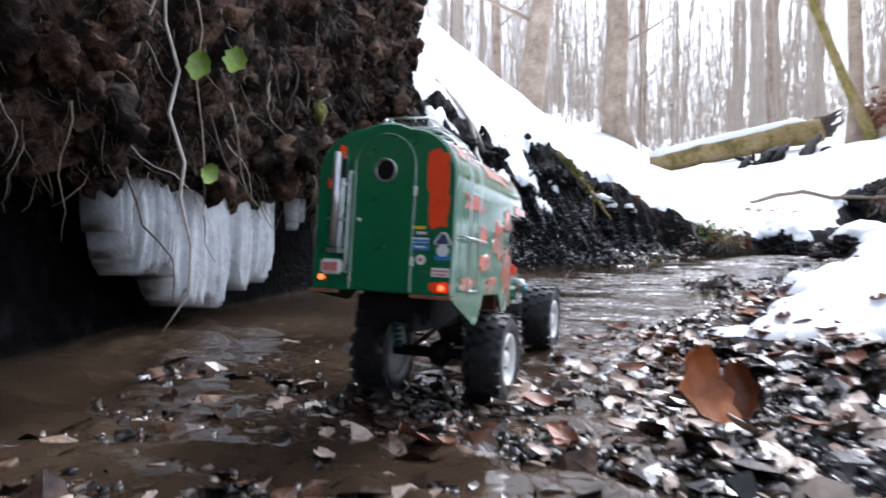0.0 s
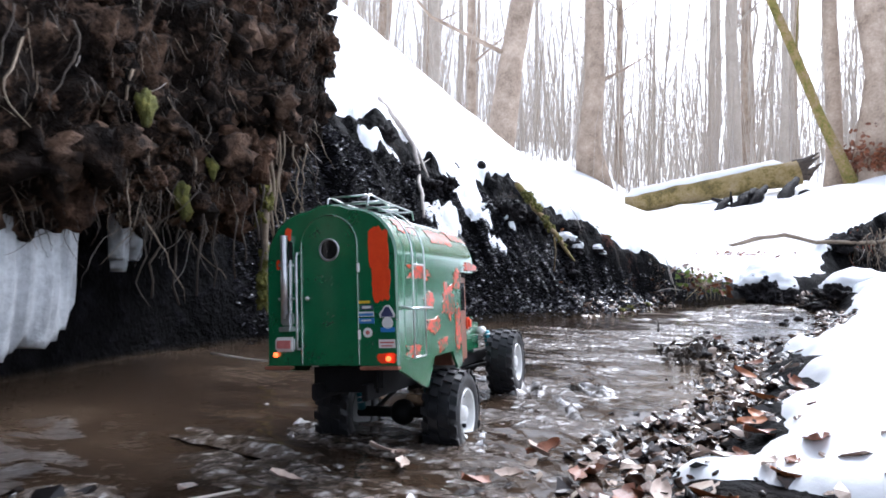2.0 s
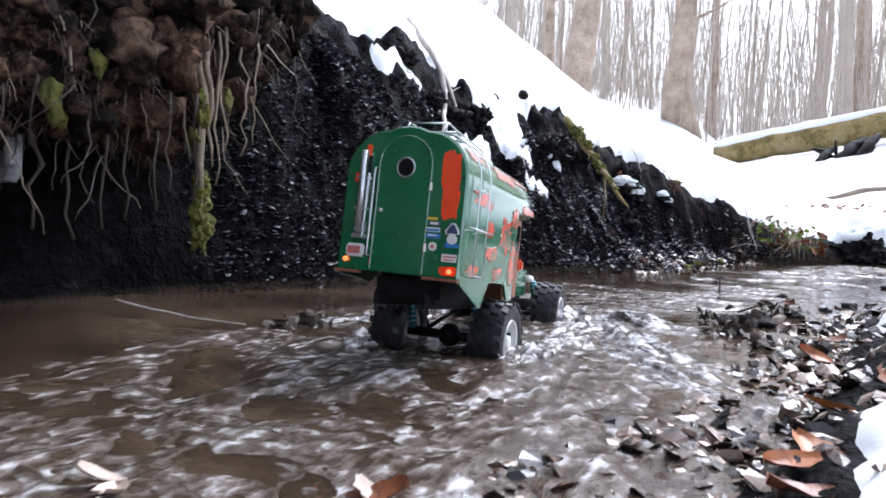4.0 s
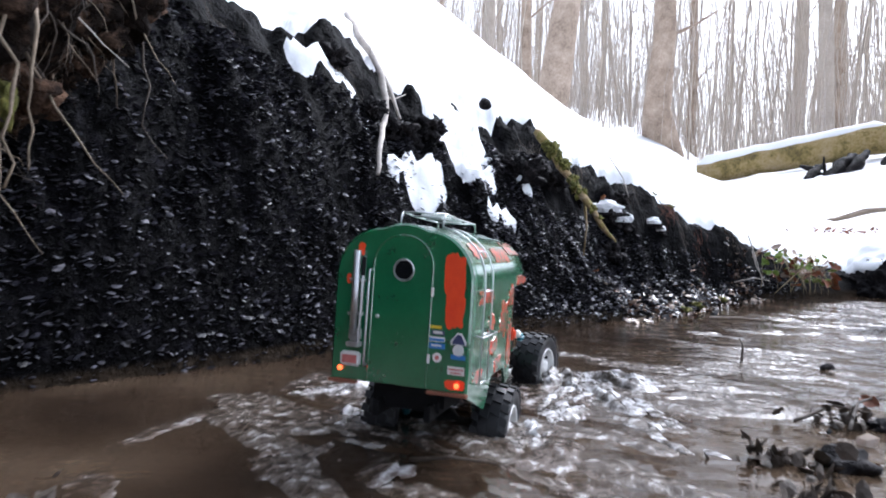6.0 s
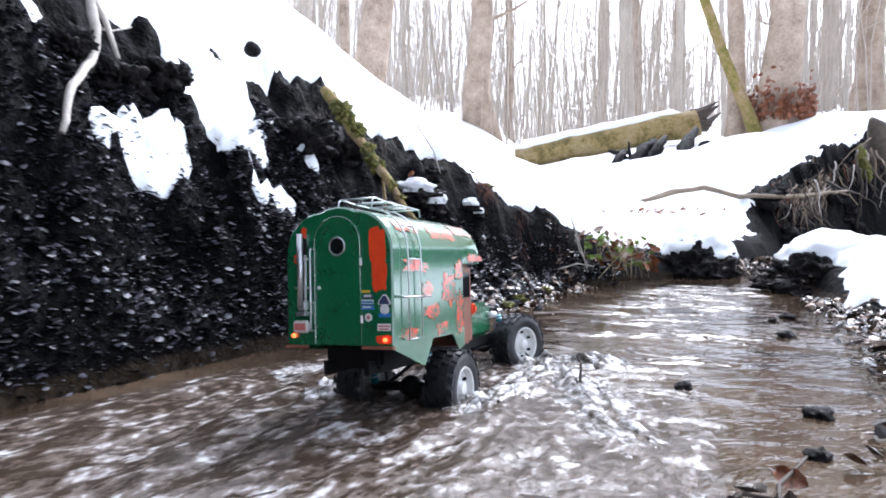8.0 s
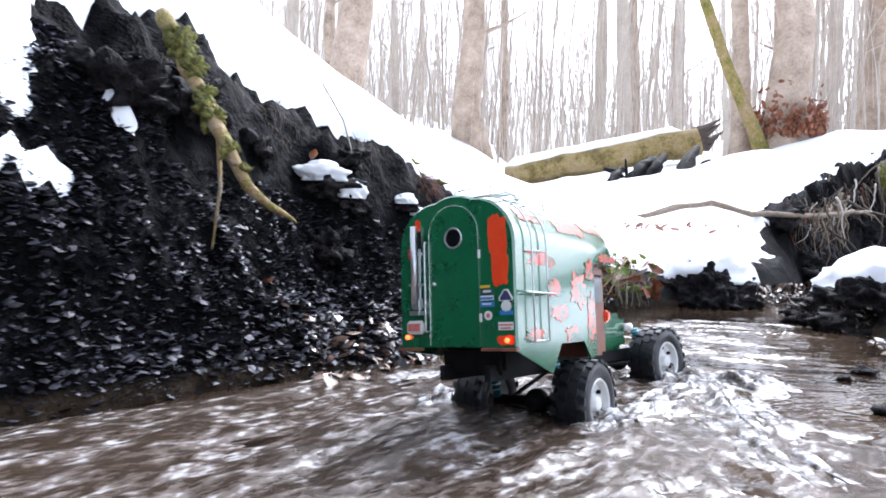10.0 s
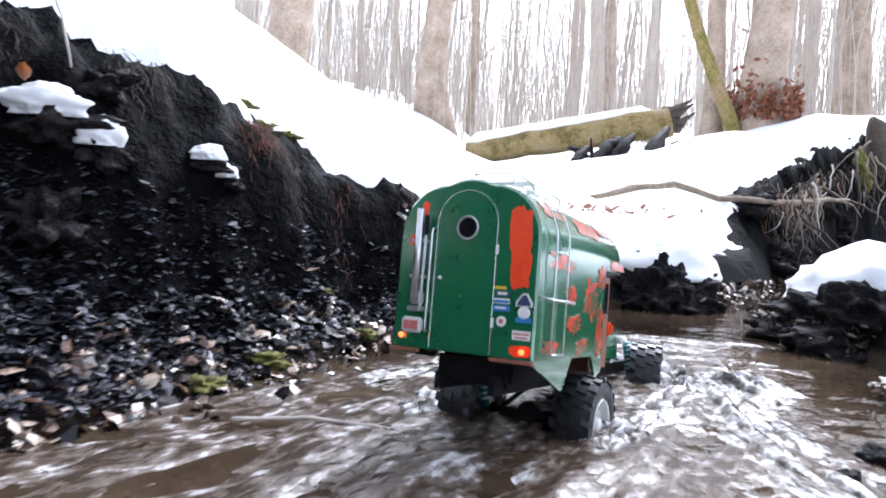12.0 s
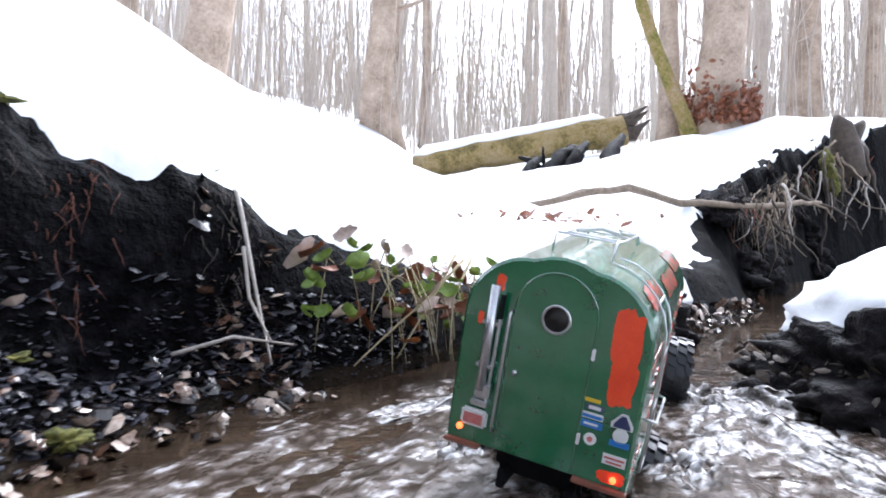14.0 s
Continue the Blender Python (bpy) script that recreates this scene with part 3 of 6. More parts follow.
# ice in the recess
ice = tagged(new("ice_curtain"), "frosted white ice curtain hanging under the undercut bank", "ice")
for c, (ax, ay, bx, by, ztop, zlow) in enumerate(((-0.645, 1.31, -0.60, 1.47, 0.40, 0.15), (-0.61, 1.44, -0.55, 1.70, 0.42, 0.06), (-0.56, 1.67, -0.50, 1.93, 0.42, 0.085), (-0.47, 2.06, -0.465, 2.085, 0.42, 0.24), (-0.46, 2.115, -0.455, 2.135, 0.42, 0.26))):
    vs, fs, na, nb = [], [], 40, 22
    for side in (0, 1):
        for i in range(na):
            f = i / (na - 1)
            low = zlow + 0.11 * (2 * f - 1) ** 4 + 0.05 * noise.noise((f * 5, c, 3)) + 0.03 * noise.noise((f * 16, c, 9))
            for k in range(nb):
                g = k / (nb - 1)
                x, y, z = ax + (bx - ax) * f, ay + (by - ay) * f, low + (ztop - low) * g
                flute = (1.0 if c < 3 else 0.25) * (0.022 * noise.noise((f * 9 + c * 5, 0.4 * g, 1)) + 0.012 * noise.noise((f * 24, g * 1.2, c)) + 0.03 * math.sin(math.pi * f) * (0.4 + 0.6 * math.sin(math.pi * min(1, g * 1.2))))
                thick = 0.05 * (1 - side) - 0.01 * side if c < 3 else 0.042 + 0.008 * (1 - side)
                vs.append((x + (flute + 0.01) * (1 - 2 * side) + (thick - 0.05), y - flute * 0.4 * (1 - 2 * side), z))
    for side in (0, 1):
        o = side * na * nb
        for i in range(na - 1):
            for k in range(nb - 1):
                q = (o + i * nb + k, o + (i + 1) * nb + k, o + (i + 1) * nb + k + 1, o + i * nb + k + 1)
                fs.append(q if side == 0 else q[::-1])
    o = na * nb
    for i in range(na - 1):
        fs.append((i * nb, o + i * nb, o + (i + 1) * nb, (i + 1) * nb))
    for k in range(nb - 1):
        fs.append((k, k + 1, o + k + 1, o + k))
        fs.append(((na - 1) * nb + k, o + (na - 1) * nb + k, o + (na - 1) * nb + k + 1, (na - 1) * nb + k + 1))
    sheet("ice_sheet" if c < 3 else "icicle", vs, fs, ICE, ice)


# ---- leaves ----
def leaf_mesh(length, width, curl, seed, material, name="leaf"):
    """A curled leaf with a raised midrib and a little thickness."""
    rn, n1 = random.Random(seed), 7
    vs, fs = [], []
    for side in (0, 1):
        for i in range(n1):
            f = i / (n1 - 1)
            w = width * math.sin(math.pi * (0.06 + 0.9 * f)) ** 0.8 * (1 + 0.18 * math.sin(f * 17 + seed))
            for j in (-1, -0.5, 0, 0.5, 1):
                z = curl * length * (1.6 * (f - 0.5) ** 2 + 0.9 * j * j * (width / length)) + 0.03 * length * math.sin(5 * f + 2.5 * j + seed)
                vs.append((w * j / 2, (f - 0.5) * length, z + abs(j) * 0.02 * length - side * 0.0007))
    for side in (0, 1):
        o = side * n1 * 5
        for i in range(n1 - 1):
            for j in range(4):
                q = (o + i * 5 + j, o + i * 5 + j + 1, o + (i + 1) * 5 + j + 1, o + (i + 1) * 5 + j)
                fs.append(q if side == 0 else q[::-1])
    me = bpy.data.meshes.new(name)
    me.from_pydata(vs, [], fs)
    me.materials.append(material)
    me.polygons.foreach_set("use_smooth", [True] * len(fs))
    return me


def put_leaf(me, x, y, label, size=1.0, tilt=0.25, z=None, group="fallen leaves", turn=None, seed=0):
    rn = random.Random(int(x * 1000) + int(y * 777) + seed)
    ob = tagged(new("leaf", me), label, "leaf", group)
    zz = max(height_at(x, y), 0.0) + 0.006 if z is None else z
    ob.matrix_world = Matrix.Translation((x, y, zz)) @ Euler((rn.uniform(-tilt, tilt), rn.uniform(-tilt, tilt), rn.uniform(0, 6.28) if turn is None else turn)).to_matrix().to_4x4() @ Matrix.Scale(size, 4)
    return ob


def litter(name, count, seed, spot, lo, hi, material, label, flat=0.35, thick=0.25, parent=None):
    """Many small crumpled flakes or pebbles lying where spot() puts them."""
    rn, vs, fs = random.Random(seed), [], []
    for _ in range(count):
        got = spot(rn)
        if got is None:
            continue
        x, y, z = got
        s = lo + (hi - lo) * rn.random() ** 2.2
        m = Euler((rn.uniform(-flat, flat) * 2, rn.uniform(-flat, flat) * 2, rn.uniform(0, 6.28))).to_matrix()
        a, b, base = s * rn.uniform(0.6, 1.0), s * rn.uniform(0.35, 0.8), len(vs)
        h = s * thick
        pts = [(a, 0, h * rn.uniform(-.6, .9)), (a * 0.3, b, h * rn.uniform(-.3, .6)), (-a * 0.6, b * 0.8, h * rn.uniform(-.3, .6)), (-a, 0, h * rn.uniform(-.6, .9)), (-a * 0.4, -b, h * rn.uniform(-.3, .6)), (a * 0.5, -b * 0.8, h * rn.uniform(-.3, .6)), (0, 0, h), (0, 0, -h)]
        for p in pts:
            q = m @ Vector(p)
            vs.append((x + q.x, y + q.y, z + q.z))
        for k in range(6):
            fs.append((base + k, base + (k + 1) % 6, base + 6))
            fs.append((base + (k + 1) % 6, base + k, base + 7))
    ob = sheet(name, vs, fs, material, parent, smooth=thick > 0.28)
    return tagged(ob, label, "litter" if not parent else "", kind="stuff")


def along(line, rn, lo=0.0, hi=1.0):
    t = (lo + (hi - lo) * rn.random()) * (len(line) - 1)
    i = min(int(t), len(line) - 2)
    f = t - i
    a, b = line[i], line[i + 1]
    d = Vector((b[0] - a[0], b[1] - a[1]))
    nrm = Vector((-d.y, d.x)).normalized()
    return Vector((a[0] + d.x * f, a[1] + d.y * f)), nrm


def on_bank(rn):
    p, nrm = along(FOOT, rn, 4.56 / 26, 14.9 / 26)
    q = p + nrm * (rn.random() * 0.46 - 0.03)
    z, top = height_at(q.x, q.y), at_grid(TOP, q.x, q.y)
    if z > top * (0.8 if q.x < 0.75 else 0.48) + 0.02 or z < -0.04:
        return None
    return q.x, q.y, z + 0.003


litter("bank_litter", 46000, 31, on_bank, 0.004, 0.016, LITTER, "dark wet leaf litter and stones on the bank's foot", 0.28, 0.14)


def on_shore(rn):
    p, nrm = along(EDGE, rn, 0.06, 0.56)
    q = p - nrm * rn.gauss(0.065, 0.05)
    z = height_at(q.x, q.y)
    return (q.x, q.y, max(z, -0.004) + 0.004) if q.y < 4.3 else None


litter("shore_leaves", 2600, 33, on_shore, 0.006, 0.024, LEAFMIX, "wet brown and black leaves along the low snowy shore", 0.4, 0.22)


def on_riffle(rn):
    x, y = rn.uniform(-0.5, 0.95), 0.35 + 0.95 * rn.random()
    z = height_at(x, y)
    if rn.random() < (y - 0.8) * 1.8:
        return None
    return x, y, max(z, -0.007) + 0.002


litter("riffle_pebbles", 9000, 35, on_riffle, 0.004, 0.018, PEBBLE, "wet pebbles and leaf scraps in the shallow riffle", 0.4, 0.35)
litter("riffle_leaves", 2300, 36, on_riffle, 0.012, 0.040, LEAFMIX, "soaked dark leaves lying in the shallow riffle", 0.35, 0.15)

def on_foot(rn):
    p, nrm = along(FOOT, rn, 9.6 / 26, 13.9 / 26)
    q = p + nrm * rn.gauss(0.03, 0.05)
    return q.x, q.y, max(height_at(q.x, q.y), -0.026) + 0.006


litter("foot_leaves", 700, 57, on_foot, 0.008, 0.028, LEAFMIX, "grey and brown leaves stranded at the bank's foot", 0.4, 0.18)
orange = [leaf_mesh(0.065, 0.036, 0.16, i, ORANGELEAF) for i in range(3)]
brown = [leaf_mesh(0.072, 0.042, 0.18, i + 5, BROWNLEAF) for i in range(3)]
pale = [leaf_mesh(0.065, 0.036, 0.15, i + 9, PALELEAF) for i in range(3)]
green = [leaf_mesh(0.04, 0.032, 0.25, i + 13, GREENLEAF) for i in range(3)]
rnd = random.Random(8)
for x, y in ((0.72, 1.53), (0.68, 1.48), (0.40, 1.16), (0.50, 1.20), (0.78, 1.64), (0.62, 1.28), (0.95, 2.05), (0.36, 0.98)):
    put_leaf(rnd.choice(orange), x, y, "curled orange-brown fallen leaf on wet gravel", rnd.uniform(0.6, 1.0), 0.4)
for x, y in ((0.66, 1.42), (0.80, 1.52), (0.55, 1.08), (0.60, 0.98), (0.86, 1.30), (0.42, 1.34), (0.9, 1.75), (1.05, 2.2), (0.70, 1.15), (0.30, 1.05), (0.12, 0.85), (-0.02, 0.7)):
    put_leaf(rnd.choice(brown), x, y, "dark russet fallen leaf soaked by the stream", rnd.uniform(0.6, 1.1), 0.4)
for x, y in ((-0.13, 0.73), (0.02, 1.05), (-0.12, 0.66), (0.28, 0.72), (0.45, 0.74), (-0.30, 1.30), (0.34, 0.98), (0.27, 0.90), (0.20, 0.97), (0.47, 1.05), (0.52, 0.93), (0.38, 1.08), (0.60, 1.18), (0.24, 1.06), (0.56, 1.33), (0.10, 0.93), (0.68, 1.30)):
    put_leaf(rnd.choice(pale), x, y, "bleached pale fallen leaf on the wet gravel", rnd.uniform(0.35, 0.6), 0.2)
for k in range(90):
    x, y = rnd.uniform(0.05, 0.95), rnd.uniform(0.62, 1.45)
    me, lab = rnd.choice(((pale[k % 3], "bleached pale fallen leaf on the wet gravel"), (pale[(k + 1) % 3], "bleached pale fallen leaf on the wet gravel"), (brown[k % 3], "dark russet fallen leaf soaked by the stream")))
    put_leaf(me, x, y, lab, rnd.uniform(0.35, 0.75), 0.35, z=max(height_at(x, y), 0.0) + 0.010)
big = [leaf_mesh(0.17, 0.12, 0.35, 31, ORANGELEAF), leaf_mesh(0.14, 0.08, 0.5, 37, BROWNLEAF)]
ob = put_leaf(big[0], 0.36, 0.78, "large curled russet leaf standing on wet gravel", 0.8, 0, z=0.05)
ob.matrix_world = pose(0.305, 0.80, 0.026, 52, 8, 20) @ Matrix.Scale(0.62, 4)
ob = put_leaf(big[1], 0.42, 0.80, "large curled dark leaf leaning on wet gravel", 0.8, 0, z=0.05)
ob.matrix_world = pose(0.375, 0.825, 0.024, 62, -15, -25) @ Matrix.Scale(0.52, 4)

# leaves and creepers on the overhang's face
ivy = tagged(new("ivy_creeper"), "thin pale creeper with a few green leaves hanging over ice", "creeper")
bm = bmesh.new()
tube(bm, [(-0.36, 0.88, 0.62), (-0.382, 0.93, 0.52), (-0.376, 0.96, 0.46), (-0.392, 0.96, 0.40), (-0.375, 0.97, 0.33), (-0.381, 0.965, 0.28), (-0.366, 0.965, 0.21), (-0.365, 0.95, 0.14), (-0.395, 0.93, 0.09)], [0.002, 0.0022, 0.0026, 0.0026, 0.0028, 0.0026, 0.0022, 0.002, 0.001], 6)
part("stem", bm, PALEROOT, ivy, smooth=True)
bm = bmesh.new()
tube(bm, [(-0.35, 0.95, 0.60), (-0.345, 0.97, 0.52), (-0.36, 0.98, 0.46), (-0.352, 0.98, 0.38), (-0.345, 0.97, 0.30)], 0.0014, 5)
part("tendril", bm, ROOT, ivy, smooth=True)
for k, (x, y, z, sc) in enumerate(((-0.352, 0.95, 0.585, 0.9), (-0.345, 0.96, 0.465, 1.1), (-0.30, 0.97, 0.475, 1.0), (-0.338, 0.96, 0.312, 0.8))):
    lf = new("leaf", green[k % 3])
    lf.parent = ivy
    lf.matrix_world = pose(x, y, z, 80, 10 * k, 20 * k - 20) @ Matrix.Scale(sc, 4)


# ---- branches ----
def stick(name, pts, radii, material, label, sides=8, twigs=(), category="branch"):
    t = tagged(new(name), label, category)
    bm = bmesh.new()
    fine, fr = [], []
    for i in range(len(pts) - 1):
        a, b = Vector(pts[i]), Vector(pts[i + 1])
        for k in range(4):
            f = k / 4
            fine.append(a.lerp(b, f) + Vector(noise.noise_vector(a.lerp(b, f) * 9)) * radii[i] * 0.7)
            fr.append((radii[i] + (radii[i + 1] - radii[i]) * f) * (1 + 0.2 * noise.noise(a.lerp(b, f) * 30)))
    fine.append(Vector(pts[-1]))
    fr.append(radii[-1])
    tube(bm, fine, fr, sides)
    part("stem", bm, material, t, smooth=True)
    for tw, r in twigs:
        bm = bmesh.new()
        tube(bm, tw, [r * (1 - 0.6 * i / (len(tw) - 1)) for i in range(len(tw))], 6)
        part("twig", bm, material, t, smooth=True)
    return t


stick("fallen_branch", [(-0.033, 4.172, 1.132), (0.072, 3.924, 0.963), (0.108, 3.948, 0.924), (0.163, 3.844, 0.824), (0.185, 3.818, 0.740), (0.190, 3.747, 0.642), (0.209, 3.563, 0.550), (0.216, 3.483, 0.446)], [0.012, 0.014, 0.014, 0.013, 0.012, 0.011, 0.009, 0.006], PALEROOT,
      "forked pale bare branch lying down the dark bank", twigs=[([(0.108, 3.948, 0.924), (0.163, 3.844, 0.824), (0.194, 3.837, 0.770), (0.212, 3.822, 0.723), (0.236, 3.797, 0.662)], 0.013), ([(0.185, 3.818, 0.740), (0.209, 3.824, 0.732), (0.241, 3.897, 0.765)], 0.004)])
mossy = stick("mossy_branch", [(0.73, 4.17, 0.68), (0.785, 4.065, 0.582), (0.828, 3.983, 0.499), (0.880, 3.881, 0.397), (0.902, 3.847, 0.359), (0.930, 3.831, 0.312), (0.960, 3.876, 0.283), (1.0, 3.97, 0.26)], [0.017, 0.017, 0.015, 0.013, 0.011, 0.009, 0.007, 0.003], MOSSBARK, "thick moss-covered branch slanting down the bank",
      twigs=[([(0.875, 3.89, 0.405), (0.882, 3.87, 0.31), (0.872, 3.86, 0.21)], 0.005)])
stick("fallen_branch", [(3.04, 6.66, 0.42), (3.40, 6.72, 0.50), (3.66, 6.78, 0.54), (3.98, 6.80, 0.48), (4.62, 6.90, 0.49), (5.02, 7.05, 0.53), (5.30, 7.18, 0.55)], [0.014, 0.018, 0.02, 0.02, 0.018, 0.015, 0.010], ROOT,
      "long bare branch dusted with snow across the stream", twigs=[([(5.1, 7.09, 0.54), (5.28, 7.12, 0.51), (5.36, 7.12, 0.43)], 0.010), ([(3.66, 6.78, 0.54), (3.40, 6.80, 0.52), (3.15, 6.8, 0.44)], 0.012)])
for i, (x, y, z, r) in enumerate(((0.765, 4.10, 0.615, 0.017), (0.785, 4.06, 0.587, 0.019), (0.815, 4.0, 0.53, 0.018), (0.84, 3.955, 0.475, 0.016), (0.866, 3.905, 0.425, 0.015), (0.90, 3.85, 0.368, 0.013), (0.775, 4.08, 0.60, 0.020), (0.80, 4.03, 0.555, 0.019), (0.852, 3.93, 0.45, 0.016), (0.92, 3.838, 0.335, 0.010))):
    ob = part("moss", clump(r, i + 200, 1.1, 4, 1.0), MOSS, mossy, smooth=True)
    ob.location = (x, y, z)
# roots that hang free below the overhang's end, the thickest in a sleeve of moss
rnd = random.Random(44)
for k, top, low, r in ((0.0, 0.66, 0.10, 0.010), (0.012, 0.64, 0.30, 0.007), (-0.014, 0.66, 0.22, 0.006), (0.03, 0.60, 0.26, 0.004), (-0.04, 0.62, 0.30, 0.005), (0.05, 0.62, 0.34, 0.004), (0.10, 0.62, 0.33, 0.0035), (0.13, 0.60, 0.36, 0.003),
                       (-0.08, 0.58, 0.24, 0.004), (-0.11, 0.60, 0.20, 0.0035), (-0.16, 0.56, 0.18, 0.004), (-0.21, 0.60, 0.16, 0.004), (-0.27, 0.52, 0.14, 0.0045), (-0.33, 0.48, 0.16, 0.005)):
    bm = bmesh.new()
    pts, rad = [], []
    for q in range(9):
        f = q / 8
        pts.append((-0.212 + 0.6 * k + rnd.uniform(-.010, .010), 2.385 + 0.8 * k + rnd.uniform(-.010, .010), top + (low - top) * f))
        rad.append(r * (1.1 - 0.6 * f) * rnd.uniform(0.75, 1.3))
    tube(bm, pts, rad, 6)
    part("hanging_root", bm, DARKROOT if k < 0 else ROOT, overhang, "crooked brown root hanging free", smooth=True)
for i, (dx, z, r) in enumerate(((0, 0.14, 0.017), (0.004, 0.17, 0.018), (-0.003, 0.20, 0.017), (0.003, 0.235, 0.016), (0, 0.265, 0.013), (-0.012, 0.36, 0.014), (0.002, 0.41, 0.015), (-0.006, 0.45, 0.012))):
    ob = part("moss", clump(r, i + 230, 1.5, 4, 0.9), MOSS, overhang, smooth=True)
    ob.location = (-0.215 + dx, 2.385, z)
# thin twigs over the snow and the bank's edge
for pts in ([(-0.07, 1.15, 0.004), (-0.03, 1.22, 0.012), (0.02, 1.28, 0.006)], [(1.38, 4.10, -0.018), (1.47, 4.09, -0.014), (1.57, 4.05, -0.018)], [(1.02, 2.60, 0.0), (1.09, 2.63, 0.02), (1.15, 2.62, 0.01)], [(1.08, 2.56, 0.0), (1.13, 2.63, 0.025), (1.20, 2.68, 0.03)], [(1.16, 3.19, -0.02), (1.165, 3.20, 0.02), (1.16, 3.21, 0.035)], [(0.45, 2.35, 0.0), (0.50, 2.33, 0.012), (0.56, 2.34, 0.004)], [(1.78, 4.80, 0.30), (1.80, 4.76, 0.20), (1.815, 4.74, 0.13), (1.83, 4.72, 0.06)], [(1.79, 4.77, 0.22), (1.80, 4.74, 0.15), (1.83, 4.72, 0.09)], [(1.70, 4.74, 0.075), (1.78, 4.72, 0.10), (1.86, 4.73, 0.085)],
            [(2.22, 5.08, 0.20), (2.13, 5.03, 0.12), (2.03, 4.98, 0.05), (1.98, 4.96, 0.01)], [(2.20, 5.07, 0.21), (2.12, 5.00, 0.10), (2.06, 4.97, 0.02)], [(2.25, 5.12, 0.20), (2.19, 5.05, 0.12), (2.17, 5.0, 0.02)],
            [(1.05, 4.42, 0.62), (1.10, 4.36, 0.52), (1.12, 4.34, 0.44)], [(-0.3, 2.2, 0.02), (-0.1, 2.1, 0.012), (0.02, 2.06, 0.012)], [(0.46, 2.55, 0.01), (0.50, 2.62, 0.05)]):
    stick("twig", pts, [0.0034 - 0.002 * i / (len(pts) - 1) for i in range(len(pts))], STRAW if pts[0][0] > 2 else DARKROOT if pts[0][1] < 3.3 and pts[0][0] > 0.4 else PALEROOT, "thin dry twig leaning on the stream bank", 5, category="twig")

# litter, grass and creepers at the bank's low end
tuft = tagged(new("grass_tuft"), "dry straw-coloured grass tuft hanging over the bank", "grass")
rnd = random.Random(3)
for i in range(30):
    bm = bmesh.new()
    x, y = rnd.uniform(1.95, 2.34), 0
    y = 5.03 + (x - 1.95) * 0.55 + rnd.uniform(-.04, .05)
    z = 0.19 - (x - 1.95) * 0.12
    dx, dy, ln = rnd.uniform(-.10, .10), rnd.uniform(-.13, -.02), rnd.uniform(0.08, 0.2)
    tube(bm, [(x, y, z), (x + dx * 0.4, y + dy * 0.5, z + rnd.uniform(-.02, .05)), (x + dx * 0.8, y + dy, z - ln * 0.5), (x + dx, y + dy * 1.1, max(0.0, z - ln))], [0.0014, 0.0013, 0.001, 0.0006], 4)
    part("blade", bm, STRAW, tuft)
for i in range(80):
    x = rnd.uniform(1.86, 2.38)
    y, z = 4.90 + (x - 1.9) * 0.56 + rnd.uniform(-.05, .05), 0.20 - (x - 1.9) * 0.14 + rnd.uniform(-.10, .05)
    me, lab = rnd.choice(((green[i % 3], "small green ivy leaf at the bank's edge"), (pale[i % 3], "pale dead leaf hanging from the bank's edge"), (green[(i + 1) % 3], "small green ivy leaf at the bank's edge"), (brown[i % 3], "russet dead leaf hanging from the bank's edge")))
    ob = put_leaf(me, x, y, lab, rnd.uniform(0.55, 1.1), 1.1, z=max(0.02, z), group="leaves at the bank's edge", seed=i)
put_leaf(brown[0], 1.16, 2.65, "dark red leaf caught upright in stream debris", 0.5, 0.9, z=0.02)
put_leaf(orange[0], 2.08, 4.96, "bright orange leaf stuck at the water's edge", 0.8, 0.8, z=0.05)
put_leaf(orange[1], 1.03, 4.42, "bright orange leaf stuck at the bank's top", 0.6, 0.8, z=0.44)
put_leaf(orange[2], 0.95, 4.06, "tan leaf on the dark litter", 0.6, 0.3, z=height_at(0.95, 4.06) + 0.03)
# red fibres under the snow edge
for where, n1, mm in ((12.3, 150, RUSTROOT), (12.75, 50, RUSTROOT), (12.45, 90, DARKROOT), (11.7, 90, DARKROOT), (11.0, 90, DARKROOT), (13.4, 70, DARKROOT), (9.3, 70, DARKROOT), (8.2, 70, DARKROOT), (7.3, 60, DARKROOT), (6.4, 60, DARKROOT), (10.3, 60, ROOT)):
    i = int(where)
    a0, b0, f = FOOT[i], FOOT[i + 1], where - int(where)
    run = Vector((b0[0] - a0[0], b0[1] - a0[1])).normalized()
    wd = (a0[3] + (b0[3] - a0[3]) * f) * 0.90
    cx, cy = a0[0] + (b0[0] - a0[0]) * f - run.y * wd, a0[1] + (b0[1] - a0[1]) * f + run.x * wd

    def spot(rn):
        k, m = rn.gauss(0, .035), rn.uniform(-.04, .02)
        x, y = cx + run.x * k - run.y * m, cy + run.y * k + run.x * m
        return Vector((x, y, height_at(x, y) + 0.012))
    ob = fibres(n1, int(where * 100), spot, 0.02, 0.08, 0.0010, mm, "hanging_fibres", steps=5)
    tagged(ob, "matted fine roots hanging from the bank's edge", "roots", kind="stuff")
# moss pads by the water
for i, (x, y, r) in enumerate(((1.42, 4.38, 0.035), (1.60, 4.62, 0.03), (1.33, 4.24, 0.028), (0.70, 4.12, 0.03), (1.52, 4.72, 0.02), (1.36, 4.93, 0.04), (1.40, 4.99, 0.045), (1.43, 4.90, 0.035), (1.33, 4.86, 0.03))):
    ob = tagged(part("moss_pad", clump(r * 0.8, i, 0.4, 4, 1.0), MOSS, smooth=True), "yellow-green moss pad on the dark bank", "moss")
    ob.location = (x, y, height_at(x, y) + 0.006)

